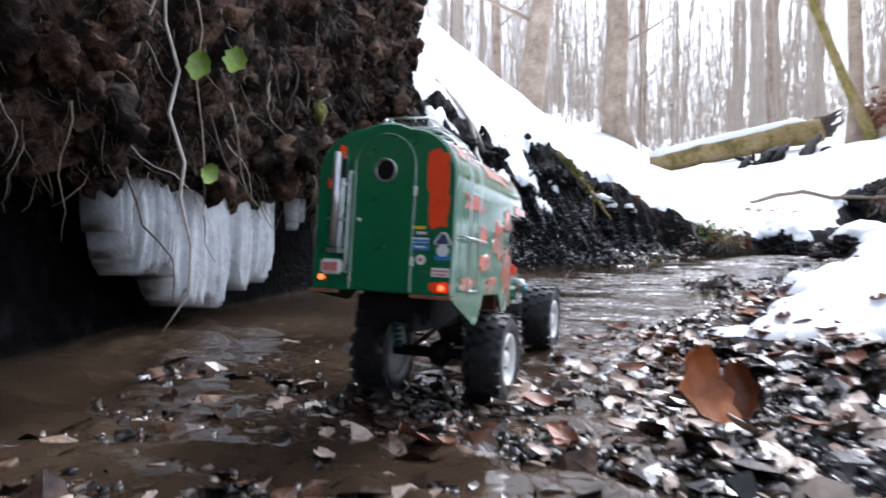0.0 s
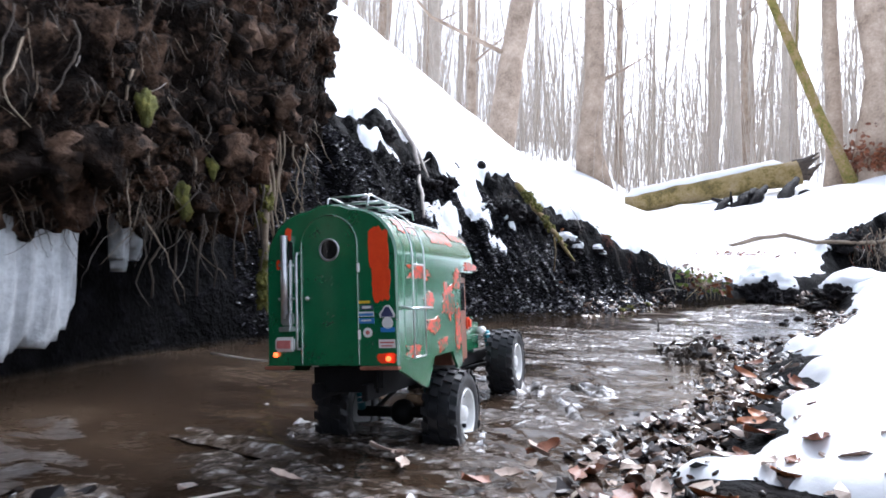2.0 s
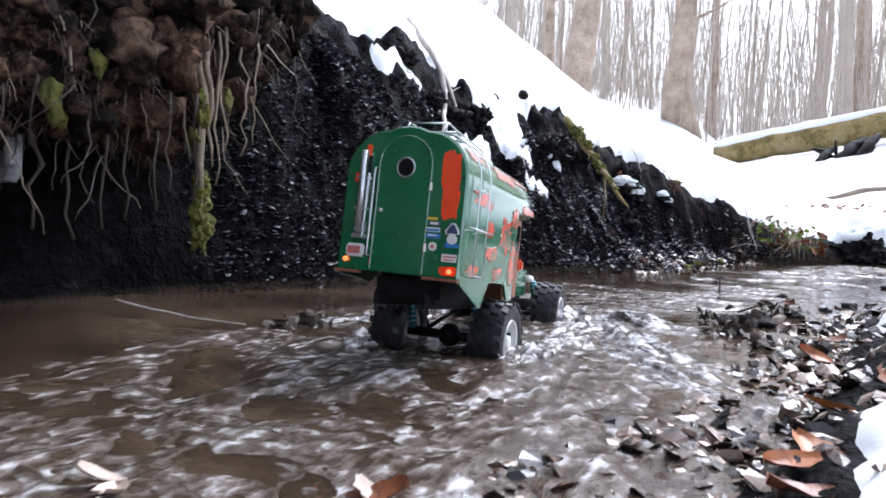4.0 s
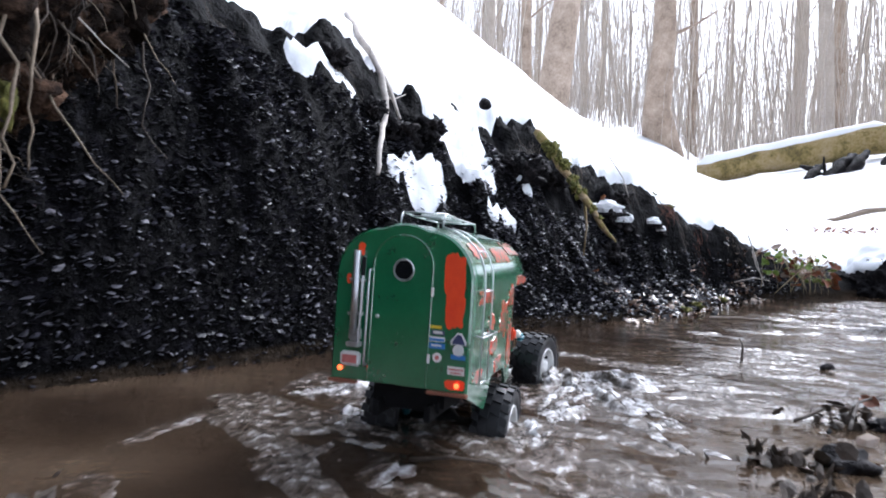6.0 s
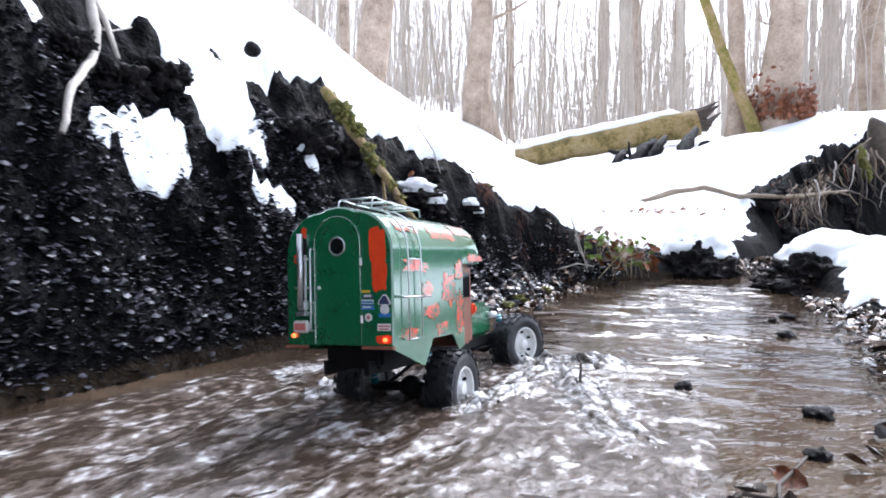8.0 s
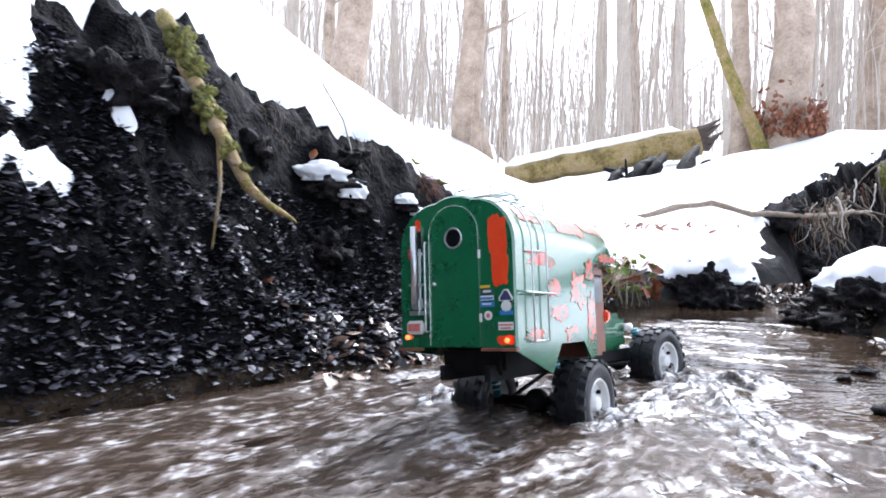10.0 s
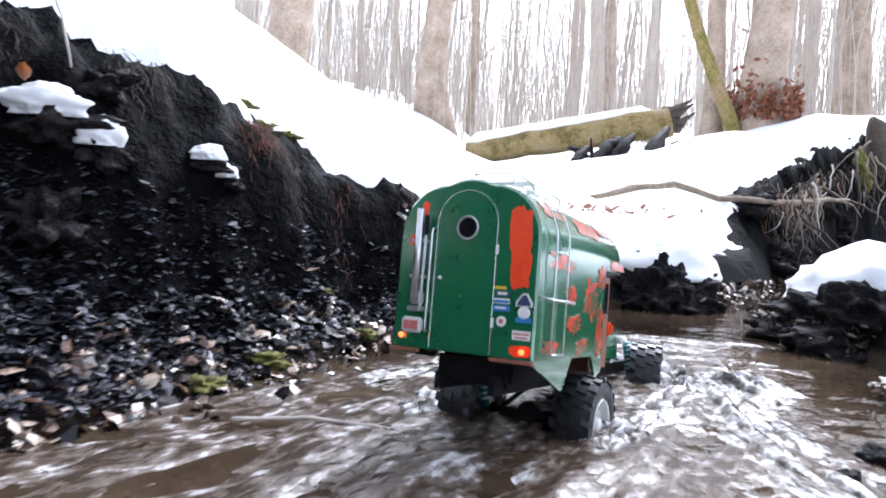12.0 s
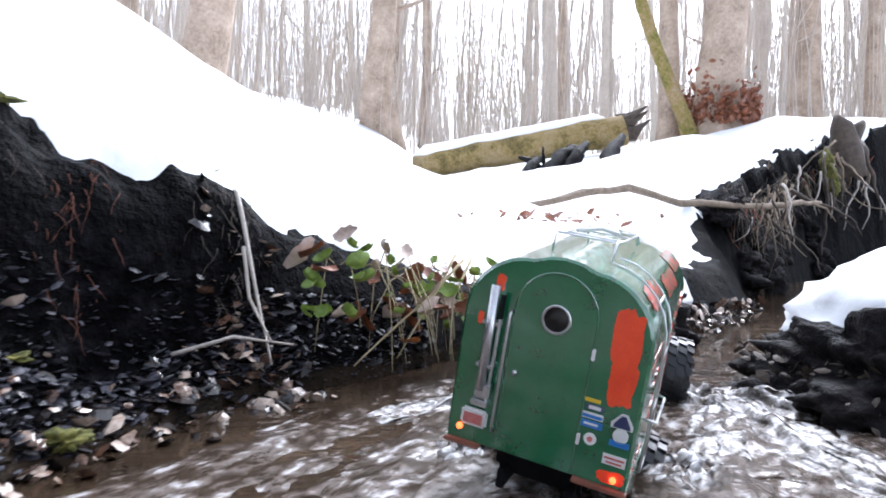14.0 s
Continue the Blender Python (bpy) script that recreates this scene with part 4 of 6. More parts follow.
# lumps of root-bound soil along the bank's edge
rnd = random.Random(17)
for i, (x, y, r) in enumerate(((0.68, 4.12, 0.075), (0.78, 4.20, 0.06), (0.60, 4.10, 0.04), (0.90, 4.32, 0.04), (0.24, 3.82, 0.055), (0.33, 3.88, 0.05), (0.14, 3.76, 0.04), (1.12, 4.52, 0.035), (0.03, 3.70, 0.045), (1.07, 4.41, 0.05))):
    ob = tagged(part("soil_clod", clump(r, i + 20, 0.8, 4, 0.95), SOIL, smooth=True), "dark lump of root-bound soil on the bank", "soil clod", "soil clods")
    ob.location = (x, y, height_at(x, y) + r * 0.15)
for i, (x, y, z, rx, ry, rz) in enumerate(((1.045, 4.455, 0.37, 0.064, 0.034, 0.018), (1.125, 4.475, 0.34, 0.036, 0.026, 0.016), (1.285, 4.60, 0.33, 0.034, 0.022, 0.010), (1.32, 4.605, 0.32, 0.022, 0.018, 0.009))):
    bm = clump(1.0, i + 140, 1.0, 4, 0.38)
    for v in bm.verts:
        v.co = Vector((v.co.x * rx, v.co.y * ry, max(v.co.z, -0.5) * rz * 1.9))
    ob = tagged(part("snow_lump", bm, SNOW, smooth=True), "small lump of snow lying on a ledge of soil", "snow", "snow lumps")
    z = height_at(x, y) + 0.02
    ob.location = (x, y, z)
    bm = clump(1.0, i + 160, 1.0, 4, 0.7)
    for v in bm.verts:
        v.co = Vector((v.co.x * rx * 1.15, v.co.y * ry * 1.5, v.co.z * rz * 2.0))
    ob = tagged(part("soil_clod", bm, SOIL, smooth=True), "dark ledge of soil under a lump of snow", "soil clod", "soil clods")
    ob.location = (x + 0.005, y + 0.015, z - rz * 2.0)
ob = tagged(part("stone", clump(0.024, 77, 0.9, 2, 0.2), SOIL, smooth=True), "single dark stone lying on the white snow", "stone")
ob.location = (0.52, 4.06, 0.765)

# ---- clods in the water ----
for i, (x, y, rx, ry, rz, lab) in enumerate(((2.76, 5.40, 0.215, 0.17, 0.185, "dark clod of bank soil at the water with snow on top"), (2.86, 4.60, 0.22, 0.27, 0.15, "broad dark mud clod in the stream with a snow cap"))):
    t = tagged(new("mud_clod"), lab, "mud clod")
    bm = clump(1.0, 40 + i, 1.0, 6, 0.32)
    for v in bm.verts:
        v.co = Vector((v.co.x * rx, v.co.y * ry, v.co.z * rz)) * (1 + 0.16 * noise.noise(v.co * 4) + 0.09 * noise.noise(v.co * 9) + 0.04 * noise.noise(v.co * 19))
    part("clod", bm, SOIL, t, smooth=True)
    bm = clump(1.0, 60 + i, 1.0, 4, 0.22)
    for v in bm.verts:
        v.co = Vector((v.co.x * rx * (0.95 + 0.1 * i), v.co.y * ry * (0.95 + 0.1 * i), max(v.co.z, -0.25) * rz * (0.75 + 0.15 * i)))
    cap = part("snow_cap", bm, SNOW, t, smooth=True)
    cap.location = (0.04 + 0.10 * i, 0.07 + 0.02 * i, rz * (0.70 + 0.12 * i))
    t.location = (x, y, -0.02)
for i, (x, y, r) in enumerate(((1.344, 3.16, 0.014), (1.15, 2.60, 0.02), (1.9, 3.6, 0.02), (2.14, 3.9, 0.022), (2.05, 3.85, 0.012), (1.3, 2.78, 0.014), (1.45, 2.95, 0.018), (0.99, 2.4, 0.03))):
    ob = tagged(part("stone", clump(r, i + 90, 0.6, 3, 0.6), SOIL, smooth=True), "small dark wet stone standing out of the water", "stone", "stones in the stream")
    ob.location = (x, y, 0.003 - 0.024 * float(smooth01((y - 2.2) / 1.0)))
for x, y, cnt in ((0.89, 2.26, 60), (0.92, 2.12, 30), (1.10, 2.62, 50), (0.91, 2.40, 40), (0.11, 2.12, 60)):
    def caught(rn):
        return x + rn.gauss(0, 0.028), y + rn.gauss(0, 0.022), 0.002 - 0.024 * float(smooth01((y - 2.2) / 1.0)) + abs(rn.gauss(0, 0.012))
    litter("stream_debris", cnt, int(x * 100), caught, 0.005, 0.019, DARKROOT, "black leaves and twigs caught in the shallow stream", 0.6, 0.18)
for k in range(46):
    p, nrm = along(FOOT[20:24], rnd)
    f = rnd.random()
    r, q = rnd.uniform(0.04, 0.11), p + nrm * 0.25 * f
    ob = tagged(part("soil_clod", clump(r, k + 500, 0.8, 3, 0.9), SOIL, smooth=True), "dark lump of root-bound soil on the bank", "soil clod", "soil clods")
    ob.location = (q.x, q.y, height_at(q.x, q.y))
litter("stick_litter", 420, 51, lambda rn: (rn.gauss(2.72, 0.05), rn.gauss(4.62, 0.12), -0.02 + 0.08 * rn.random()), 0.005, 0.018, DARKROOT, "dark twigs and leaves caught against the clod", 0.5, 0.15)
litter("rock_litter", 240, 52, lambda rn: (lambda u: (3.0 + 0.6 * u + rn.gauss(0, 0.03), 5.42 + 0.42 * u + rn.gauss(0, 0.04), -0.015 + 0.07 * rn.random()))(rn.random()), 0.008, 0.028, LEAFMIX, "brown leaves caught beside the snowy clod", 0.5, 0.2)
litter("mound_litter", 40, 53, lambda rn: (rn.gauss(2.95, 0.18), rn.gauss(6.15, 0.10), height_at(2.95, 6.15) + 0.03 + 0.05 * rn.random()), 0.012, 0.04, BROWNLEAF, "russet leaves under the snowy mound's edge", 0.5, 0.2)

# ---- the root bank across the stream ----
rootbank = tagged(new("root_tangle"), "tangle of bare roots hanging over the far dark bank", "roots")
rnd = random.Random(23)
far_roots = [mesh_of(wiggle(rnd.uniform(0.55, 0.95), rnd.uniform(0.012, 0.026), 300 + i, 0.5, 11, 6), (DARKROOT, ROOT, PALEROOT, ROOT)[i % 4], "root") for i in range(10)]
LIP = FOOT[20:25]


def lip_height(x):
    return float(np.interp(x, [p[0] for p in LIP], [p[2] for p in LIP]))


for i in range(64):
    p, nrm = along(LIP, rnd, 0.05, 0.9)
    q = p + nrm * rnd.uniform(-0.02, 0.10)
    ob = new("root", rnd.choice(far_roots))
    ob.parent = rootbank
    ob.matrix_local = Matrix.Translation((q.x + 0.05, q.y - 0.07, lip_height(p.x) * rnd.uniform(0.75, 1.08))) @ Euler((rnd.uniform(-.4, .3), rnd.uniform(-.5, .5), rnd.uniform(0, 6.28))).to_matrix().to_4x4() @ Matrix.Scale(rnd.uniform(0.45, 0.95) * lip_height(p.x), 4)


def on_lip(rn):
    p, nrm = along(LIP, rn, 0.0, 0.95)
    q = p + nrm * rn.uniform(0.05, 0.26)
    return Vector((q.x, q.y, max(height_at(q.x, q.y), lip_height(p.x) * 0.8) + rn.uniform(0.0, 0.08)))


for k, (cnt, mm) in enumerate(((170, DARKROOT), (60, ROOT), (30, REDROOT))):
    tagged(fibres(cnt, 77 + k, on_lip, 0.10, 0.34, 0.0065, mm, "root_tangle_mat", rootbank, 5), kind="stuff")
for i, (x, y, z) in enumerate(((6.28, 8.05, 0.90), (6.34, 8.06, 0.78), (6.25, 8.05, 0.98))):
    ob = part("moss", clump(0.045, i, 1.7, 3, 0.7), MOSS, rootbank, smooth=True)
    ob.location = (x, y, z)
stump = tagged(new("broken_stump"), "dark broken stump jutting from the root bank", "stump")
bm = bmesh.new()
tube(bm, [(6.78, 8.35, 0.9), (6.76, 8.33, 1.1), (6.66, 8.30, 1.32), (6.56, 8.26, 1.38)], [0.16, 0.13, 0.09, 0.03], 9)
part("trunk", bm, DARKROOT, stump, smooth=True)
bm = bmesh.new()
tube(bm, [(6.76, 8.33, 1.15), (6.86, 8.30, 1.33), (6.90, 8.30, 1.38)], [0.08, 0.05, 0.02], 7)
part("splinter", bm, DARKROOT, stump, smooth=True)

# ---- log and fallen wood ----
log = tagged(new("fallen_log"), "mossy fallen log under snow across the wooded slope", "log")
LA, LB = Vector((4.05, 13.0, 1.33)), Vector((6.75, 11.9, 1.88))
bm = bmesh.new()
n1 = 16
tube(bm, [LA.lerp(LB, i / n1) + Vector((0, 0, 0.05 * noise.noise((i * 0.5, 0, 7)))) for i in range(n1 + 1)], [0.17 + 0.05 * i / n1 + 0.02 * noise.noise((i, 3, 0)) for i in range(n1 + 1)], 14)
LOGBARK = mottled("rotting_log_bark", [(0.30, (0.05, 0.036, 0.018)), (0.42, (0.15, 0.115, 0.035)), (0.50, (0.27, 0.20, 0.075)), (0.62, (0.34, 0.26, 0.15))], 4.0, 0.9, 26.0, 0.014, 1.0)
part("trunk", bm, LOGBARK, log, smooth=True)
bm = bmesh.new()
tube(bm, [LA.lerp(LB, i / n1) + Vector((0, 0.06, 0.17 + 0.03 * noise.noise((i * 0.7, 0, 3)))) for i in range(n1)], [0.02] + [0.13 + 0.03 * noise.noise((i, 1, 5)) for i in range(1, n1 - 1)] + [0.03], 12)
part("snow_cover", bm, SNOW, log, "thick snow along the log's top", smooth=True)
for dx, dz, ln in ((0.0, 0.12, 0.32), (0.05, 0.0, 0.36), (0.02, -0.1, 0.25), (-0.05, 0.18, 0.30)):
    bm = bmesh.new()
    tube(bm, [LB + Vector((-0.1, 0, dz * 0.6)), LB + Vector((0.12 + dx, -0.05, dz)), LB + Vector((ln, -0.08, dz + 0.15))], [0.10, 0.06, 0.01], 6)
    part("splinter", bm, DARKROOT, log)
# Soil black puts the shade of the hollow by the log into these branches.
for i, (x0, y0, up0, x1, y1, up1, r) in enumerate(((5.05, 10.75, -0.1, 5.62, 11.15, 0.30, 0.11), (5.25, 10.7, -0.1, 5.75, 11.1, 0.38, 0.09), (5.5, 10.8, -0.1, 5.55, 11.2, 0.34, 0.09), (5.85, 10.9, -0.15, 6.45, 11.45, 0.40, 0.12), (4.85, 10.9, -0.05, 5.25, 11.25, 0.22, 0.07), (5.2, 11.0, -0.1, 4.95, 11.3, 0.30, 0.05), (5.1, 10.9, -0.1, 5.12, 11.0, 0.45, 0.025), (6.1, 10.9, -0.05, 6.4, 10.95, 0.10, 0.05))):
    p, q = (x0, y0, height_at(x0, y0) + up0), (x1, y1, height_at(x1, y1) + up1 * 0.6)
    stick("fallen_branch", [p, ((x0 + x1) / 2, (y0 + y1) / 2, (p[2] + q[2]) / 2 + 0.05), q], [r, r * 0.9, r * 0.45], SOIL, "rotten branch coloured black for the shaded hollow in the snow", 7)


# ---- trees ----
def make_tree(r, height, lean, material, seed, limbs=5, label="bare winter tree trunk in the misty snowy forest"):
    t = tagged(new("tree"), label, "tree", "forest trees")
    rn = random.Random(seed)
    k = 10
    pts, rad = [], []
    for i in range(k):
        f = (i / (k - 1)) ** 1.3
        pts.append(Vector((lean[0] * f * height + rn.uniform(-1, 1) * r * 0.4, lean[1] * f * height + rn.uniform(-1, 1) * r * 0.4, f * height - 0.3)))
        rad.append(r * (1 - 0.6 * f) * (1.8 if i == 0 else 1.15 if i == 1 else 1.0))
    bm = bmesh.new()
    tube(bm, pts, rad, 11)
    part("trunk", bm, material, t, smooth=True)
    for _ in range(limbs):
        f = rn.uniform(0.12, 0.95)
        p = pts[min(int(f * (k - 1)) + 1, k - 1)]
        a, ln = rn.uniform(0, 6.28), rn.uniform(0.6, 2.4)
        q = p + Vector((math.cos(a) * ln, math.sin(a) * ln, ln * rn.uniform(0.3, 1.2)))
        m = (p + q) / 2 + Vector((rn.uniform(-.2, .2), rn.uniform(-.2, .2), rn.uniform(-.25, .1))) * ln * 0.5
        bm = bmesh.new()
        tube(bm, (p, m, q), (max(r * 0.2, 0.012), max(r * 0.13, 0.008), 0.004), 5)
        part("limb", bm, material, t, smooth=True)
    return t


def set_tree(t, x, y):
    t.location = (x, y, height_at(x, y))
    return t


set_tree(make_tree(0.20, 15, (0.16, 0), BARK, 1, 4, "large brown leaning trunk on the snowy slope"), 1.20, 10.6)
set_tree(make_tree(0.24, 17, (0.0, 0), BARK, 2, 4, "straight grey-brown trunk beyond the snowy slope"), 3.95, 15.2)
main = set_tree(make_tree(0.24, 13, (0.0, 0), BARK, 3, 3, "thick brown trunk with dead leaves round its base"), 6.95, 10.2)
set_tree(make_tree(0.12, 13, (-0.01, 0.02), BARK, 5, 3, "upright brown trunk beside a thicker tree"), 6.58, 10.6)
set_tree(make_tree(0.075, 9, (-0.46, -0.02), MOSSBARK, 6, 3, "slender mossy trunk leaning away from its neighbour"), 6.66, 10.15)
litter("leaf_collar", 520, 55, lambda rn: (lambda a: (6.95 + rn.uniform(0.30, 0.44) * math.cos(a), 10.2 + rn.uniform(0.30, 0.44) * math.sin(a), height_at(6.95, 10.2) + 0.06 + min(abs(rn.gauss(0.0, 0.25)), 0.7)))(rn.uniform(2.6, 6.8)), 0.03, 0.08, BROWNLEAF, "dead brown leaves gathered round a tree's base", 0.8, 0.2)
bm = clump(0.11, 8, 1.8, 4, 0.6)
ob = tagged(part("moss_pad", bm, MOSS, smooth=True), "green moss on a leaning trunk's base", "moss")
ob.location = (1.02, 10.42, height_at(1.02, 10.42) + 0.12)

# Pale bark on most of these puts the wood's haze in their colour.
kinds = [make_tree(r, h, l, m, 60 + i, nl) for i, (r, h, l, m, nl) in enumerate(((0.05, 11, (0.03, 0), HAZEBARK, 7), (0.08, 14, (-0.03, 0.02), HAZEBARK, 7), (0.12, 16, (0.02, 0), BARK, 5), (0.17, 18, (-0.015, 0), HAZEBARK, 5), (0.24, 19, (0.01, 0), BARK, 4), (0.04, 8, (-0.08, 0), HAZEBARK, 8), (0.035, 7, (0.10, 0.03), HAZEBARK, 8)))]
rnd = random.Random(4)
spots = []
while len(spots) < 130:
    ang, dist = rnd.uniform(-0.45, 0.98), rnd.uniform(13.5, 46)
    x, y = 1 + math.sin(ang) * dist, 2 + math.cos(ang) * dist
    if all((x - a) ** 2 + (y - b) ** 2 > 0.5 for a, b in spots) and at_grid(DL, x, y) > 2:
        spots.append((x, y))
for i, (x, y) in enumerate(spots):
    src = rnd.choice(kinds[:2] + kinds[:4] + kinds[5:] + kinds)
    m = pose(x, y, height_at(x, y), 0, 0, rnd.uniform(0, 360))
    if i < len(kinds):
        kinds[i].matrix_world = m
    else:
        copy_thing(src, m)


def thicket(name, count, seed, near, far, lo, hi, r, material, label):
    rn, vs, fs = random.Random(seed), [], []
    for _ in range(count):
        ang, dist = rn.uniform(-0.45, 1.0), rn.uniform(near, far)
        x, y = 1 + math.sin(ang) * dist, 2 + math.cos(ang) * dist
        z, h, rr = height_at(x, y) - 0.1, rn.uniform(lo, hi), r * rn.uniform(0.5, 1.4)
        lx, ly, base = rn.uniform(-.16, .16) * h, rn.uniform(-.1, .1) * h, len(vs)
        for q in range(4):
            f = q / 3
            bx = rn.uniform(-.05, .05) * h
            for a in (0, 2.09, 4.19):
                vs.append((x + lx * f * f + bx * (q in (1, 2)) + rr * (1 - 0.7 * f) * math.cos(a), y + ly * f + rr * (1 - 0.7 * f) * math.sin(a), z + h * f))
        for q in range(3):
            for a in range(3):
                b0, b1 = base + q * 3, base + q * 3 + 3
                fs.append((b0 + a, b0 + (a + 1) % 3, b1 + (a + 1) % 3, b1 + a))
    return tagged(sheet(name, vs, fs, material), label, "undergrowth", kind="stuff")


thicket("far_stems", 800, 61, 24, 80, 9, 18, 0.045, HAZEBARK, "thin stems of the forest beyond, paled to suggest mist")
thicket("saplings", 1100, 62, 13.5, 40, 2.5, 9, 0.016, HAZEBARK, "thin bare saplings and brush in the snow")

# Dense far brush in the same bark adds the beige haze tone.
thicket("far_brush", 2600, 64, 17, 38, 1.5, 9, 0.011, HAZEBARK, "fine brush and young stems deep in the wood, haze in their colour")
thicket("brush", 800, 63, 12.5, 24, 1.0, 4.5, 0.007, PALEROOT, "fine bare twigs and brush in the snowy wood")

# ---- the camper truck ----
HALF, TALL, LEN, NOSE, STEP, WHEEL = 0.085, 0.203, 0.255, 0.362, 0.122, 0.064
truck = tagged(new("model_truck"), "green and orange-red model camper truck driving through the stream", "model truck")


def arch(half, tall, r, n=9, low=0.0, dome=0.007):
    """The box seen from behind: upright sides, round shoulders, slightly domed top."""
    pts = [(-half, low), (half, low)]
    for k in range(n + 1):
        a = math.pi / 2 * k / n
        pts.append((half - r + r * math.cos(a), tall - r - dome + r * math.sin(a)))
    for k in range(1, 4):
        f = k / 4
        x = (half - r) * (1 - 2 * f)
        pts.append((x, tall - dome + dome * (1 - (x / (half - r)) ** 2)))
    for k in range(n + 1):
        a = math.pi / 2 + math.pi / 2 * k / n
        pts.append((-half + r + r * math.cos(a), tall - r - dome + r * math.sin(a)))
    return pts


def ring_hull(bm, rings):
    rs = [[bm.verts.new(p) for p in ring] for ring in rings]
    for a, b in zip(rs, rs[1:]):
        for i in range(len(a)):
            j = (i + 1) % len(a)
            bm.faces.new((a[i], a[j], b[j], b[i]))
    bm.faces.new(rs[0][::-1])
    bm.faces.new(rs[-1])
    bmesh.ops.recalc_face_normals(bm, faces=bm.faces[:])
    return bm


def soften(ob, angle=0.6):
    for p in ob.data.polygons:
        p.use_smooth = True
    ob.data.set_sharp_from_angle(angle=angle)
    return ob


R0, MID, HALF_BOX = 0.060, -0.0045, 0.0895
rings = []
for y, ins in ((0.0, 0.0025), (0.0025, 0.0), (LEN, 0.0)):
    rings.append([(MID + x * (1 - ins / HALF), y, z if z < 0.01 else z - ins) for x, z in arch(HALF_BOX, TALL, R0, low=0.004)])
body = soften(part("body", ring_hull(bmesh.new(), rings), PAINT_GREEN, truck))
rings = []
for y, ins in ((LEN, 0.0), (NOSE - 0.035, 0.0), (NOSE - 0.014, 0.004), (NOSE - 0.003, 0.013), (NOSE, 0.022)):
    rings.append([(MID + x * (1 - ins / HALF), y, max(z - ins * (1 if z > 0.15 else 0), STEP)) for x, z in arch(HALF_BOX, TALL, R0, low=STEP)])
soften(part("roof_overhang", ring_hull(bmesh.new(), rings), PAINT_GREEN, truck, "rounded sleeping berth over the cab"))
for sx in (-1, 1):
    for outline in ([(0.0, 0.0045), (0.0, -0.001), (0.090, -0.033), (0.098, -0.033), (0.128, 0.0045)], [(0.206, 0.0045), (0.232, -0.024), (LEN, -0.019), (LEN, 0.0045)]):
        if sx < 0:
            outline = [(y, max(z, -0.012)) for y, z in outline]
        bm = prism(bmesh.new(), outline, "x", MID + sx * (HALF_BOX - 0.003), MID + sx * (HALF_BOX + 0.0004))
        part("skirt", bm, PAINT_GREEN, truck)

# rear door
door_pts = [(-0.043, 0.006), (0.034, 0.006)] + [(-0.0045 + 0.0385 * math.cos(math.pi * k / 16), 0.150 + 0.0385 * math.sin(math.pi * k / 16)) for k in range(17)]
door = part("door", prism(bmesh.new(), door_pts, "y", -0.0016, 0.001), PAINT_GREEN, truck, "round-topped green rear door")
bm = bmesh.new()
edge = [(x, -0.0014, z) for x, z in door_pts[1:]] + [(door_pts[0][0], -0.0014, 0.006)]
tube(bm, edge, 0.0011, 5)
part("trim", bm, PAINT_GREEN, door)


def ring(bm, cx, cz, r, t, y, n=28):
    pts = [(cx + r * math.cos(2 * math.pi * k / n), y, cz + r * math.sin(2 * math.pi * k / n)) for k in range(n + 1)]
    return tube(bm, pts, t, 6, cap=False)


def disc(bm, cx, cz, r, y0, y1, n=24, sx=1.0):
    return prism(bm, [(cx + sx * r * math.cos(2 * math.pi * k / n), cz + r * math.sin(2 * math.pi * k / n)) for k in range(n)], "y", y0, y1)


part("porthole_ring", ring(bmesh.new(), -0.0035, 0.1455, 0.0128, 0.0013, -0.0024), STEEL, door, "bright metal porthole ring")
part("porthole_glass", disc(bmesh.new(), -0.0035, 0.1455, 0.0125, -0.0021, -0.001), DARKGLASS, door)
bm = bmesh.new()
bmesh.ops.create_uvsphere(bm, u_segments=12, v_segments=8, radius=0.0028, matrix=Matrix.Translation((-0.0335, -0.0045, 0.0865)))
tube(bm, [(-0.0335, -0.001, 0.0865), (-0.0335, -0.005, 0.0865)], 0.0012, 8)
part("knob", bm, STEEL, door, "small round metal door knob", smooth=True)
for z in (0.122, 0.041):
    part("hinge", box(bmesh.new(), 0.0335, 0.0365, -0.0032, 0, z - 0.0055, z + 0.0055, 0.0006), WHITEPAINT, door, "pale metal door hinge")

# jack and grab rails
jack = part("jack", tube(bmesh.new(), [(-0.0630, -0.0085, 0.062), (-0.0630, -0.0085, 0.166)], 0.0047, 14), STEEL, truck, "silver cylinder jack strapped upright beside the door", smooth=True)
part("rod", tube(bmesh.new(), [(-0.0560, -0.007, 0.05), (-0.0550, -0.007, 0.105), (-0.0545, -0.007, 0.135)], 0.0019, 8), STEEL, jack)
part("cap", tube(bmesh.new(), [(-0.0550, -0.007, 0.135), (-0.0545, -0.007, 0.158)], 0.0026, 8), BLACKMETAL, jack)
for z in (0.129, 0.087):
    part("clamp", box(bmesh.new(), -0.0710, -0.0540, -0.0105, 0.001, z - 0.0018, z + 0.0018, 0.0006), STEEL, jack)
part("foot", box(bmesh.new(), -0.0700, -0.0535, -0.0125, 0.001, 0.0465, 0.0525, 0.001), STEEL, jack)
part("bracket", box(bmesh.new(), -0.0680, -0.0530, -0.0115, -0.001, 0.054, 0.070, 0.002), STEEL, jack)
part("grab_rail", tube(bmesh.new(), [(-0.0455, 0.0, 0.1435), (-0.0455, -0.0075, 0.143), (-0.0458, -0.0085, 0.138), (-0.0460, -0.0085, 0.030), (-0.0460, -0.0075, 0.025), (-0.0460, 0.0, 0.0245)], 0.0014, 7), STEEL, truck, "thin steel grab rail", smooth=True)

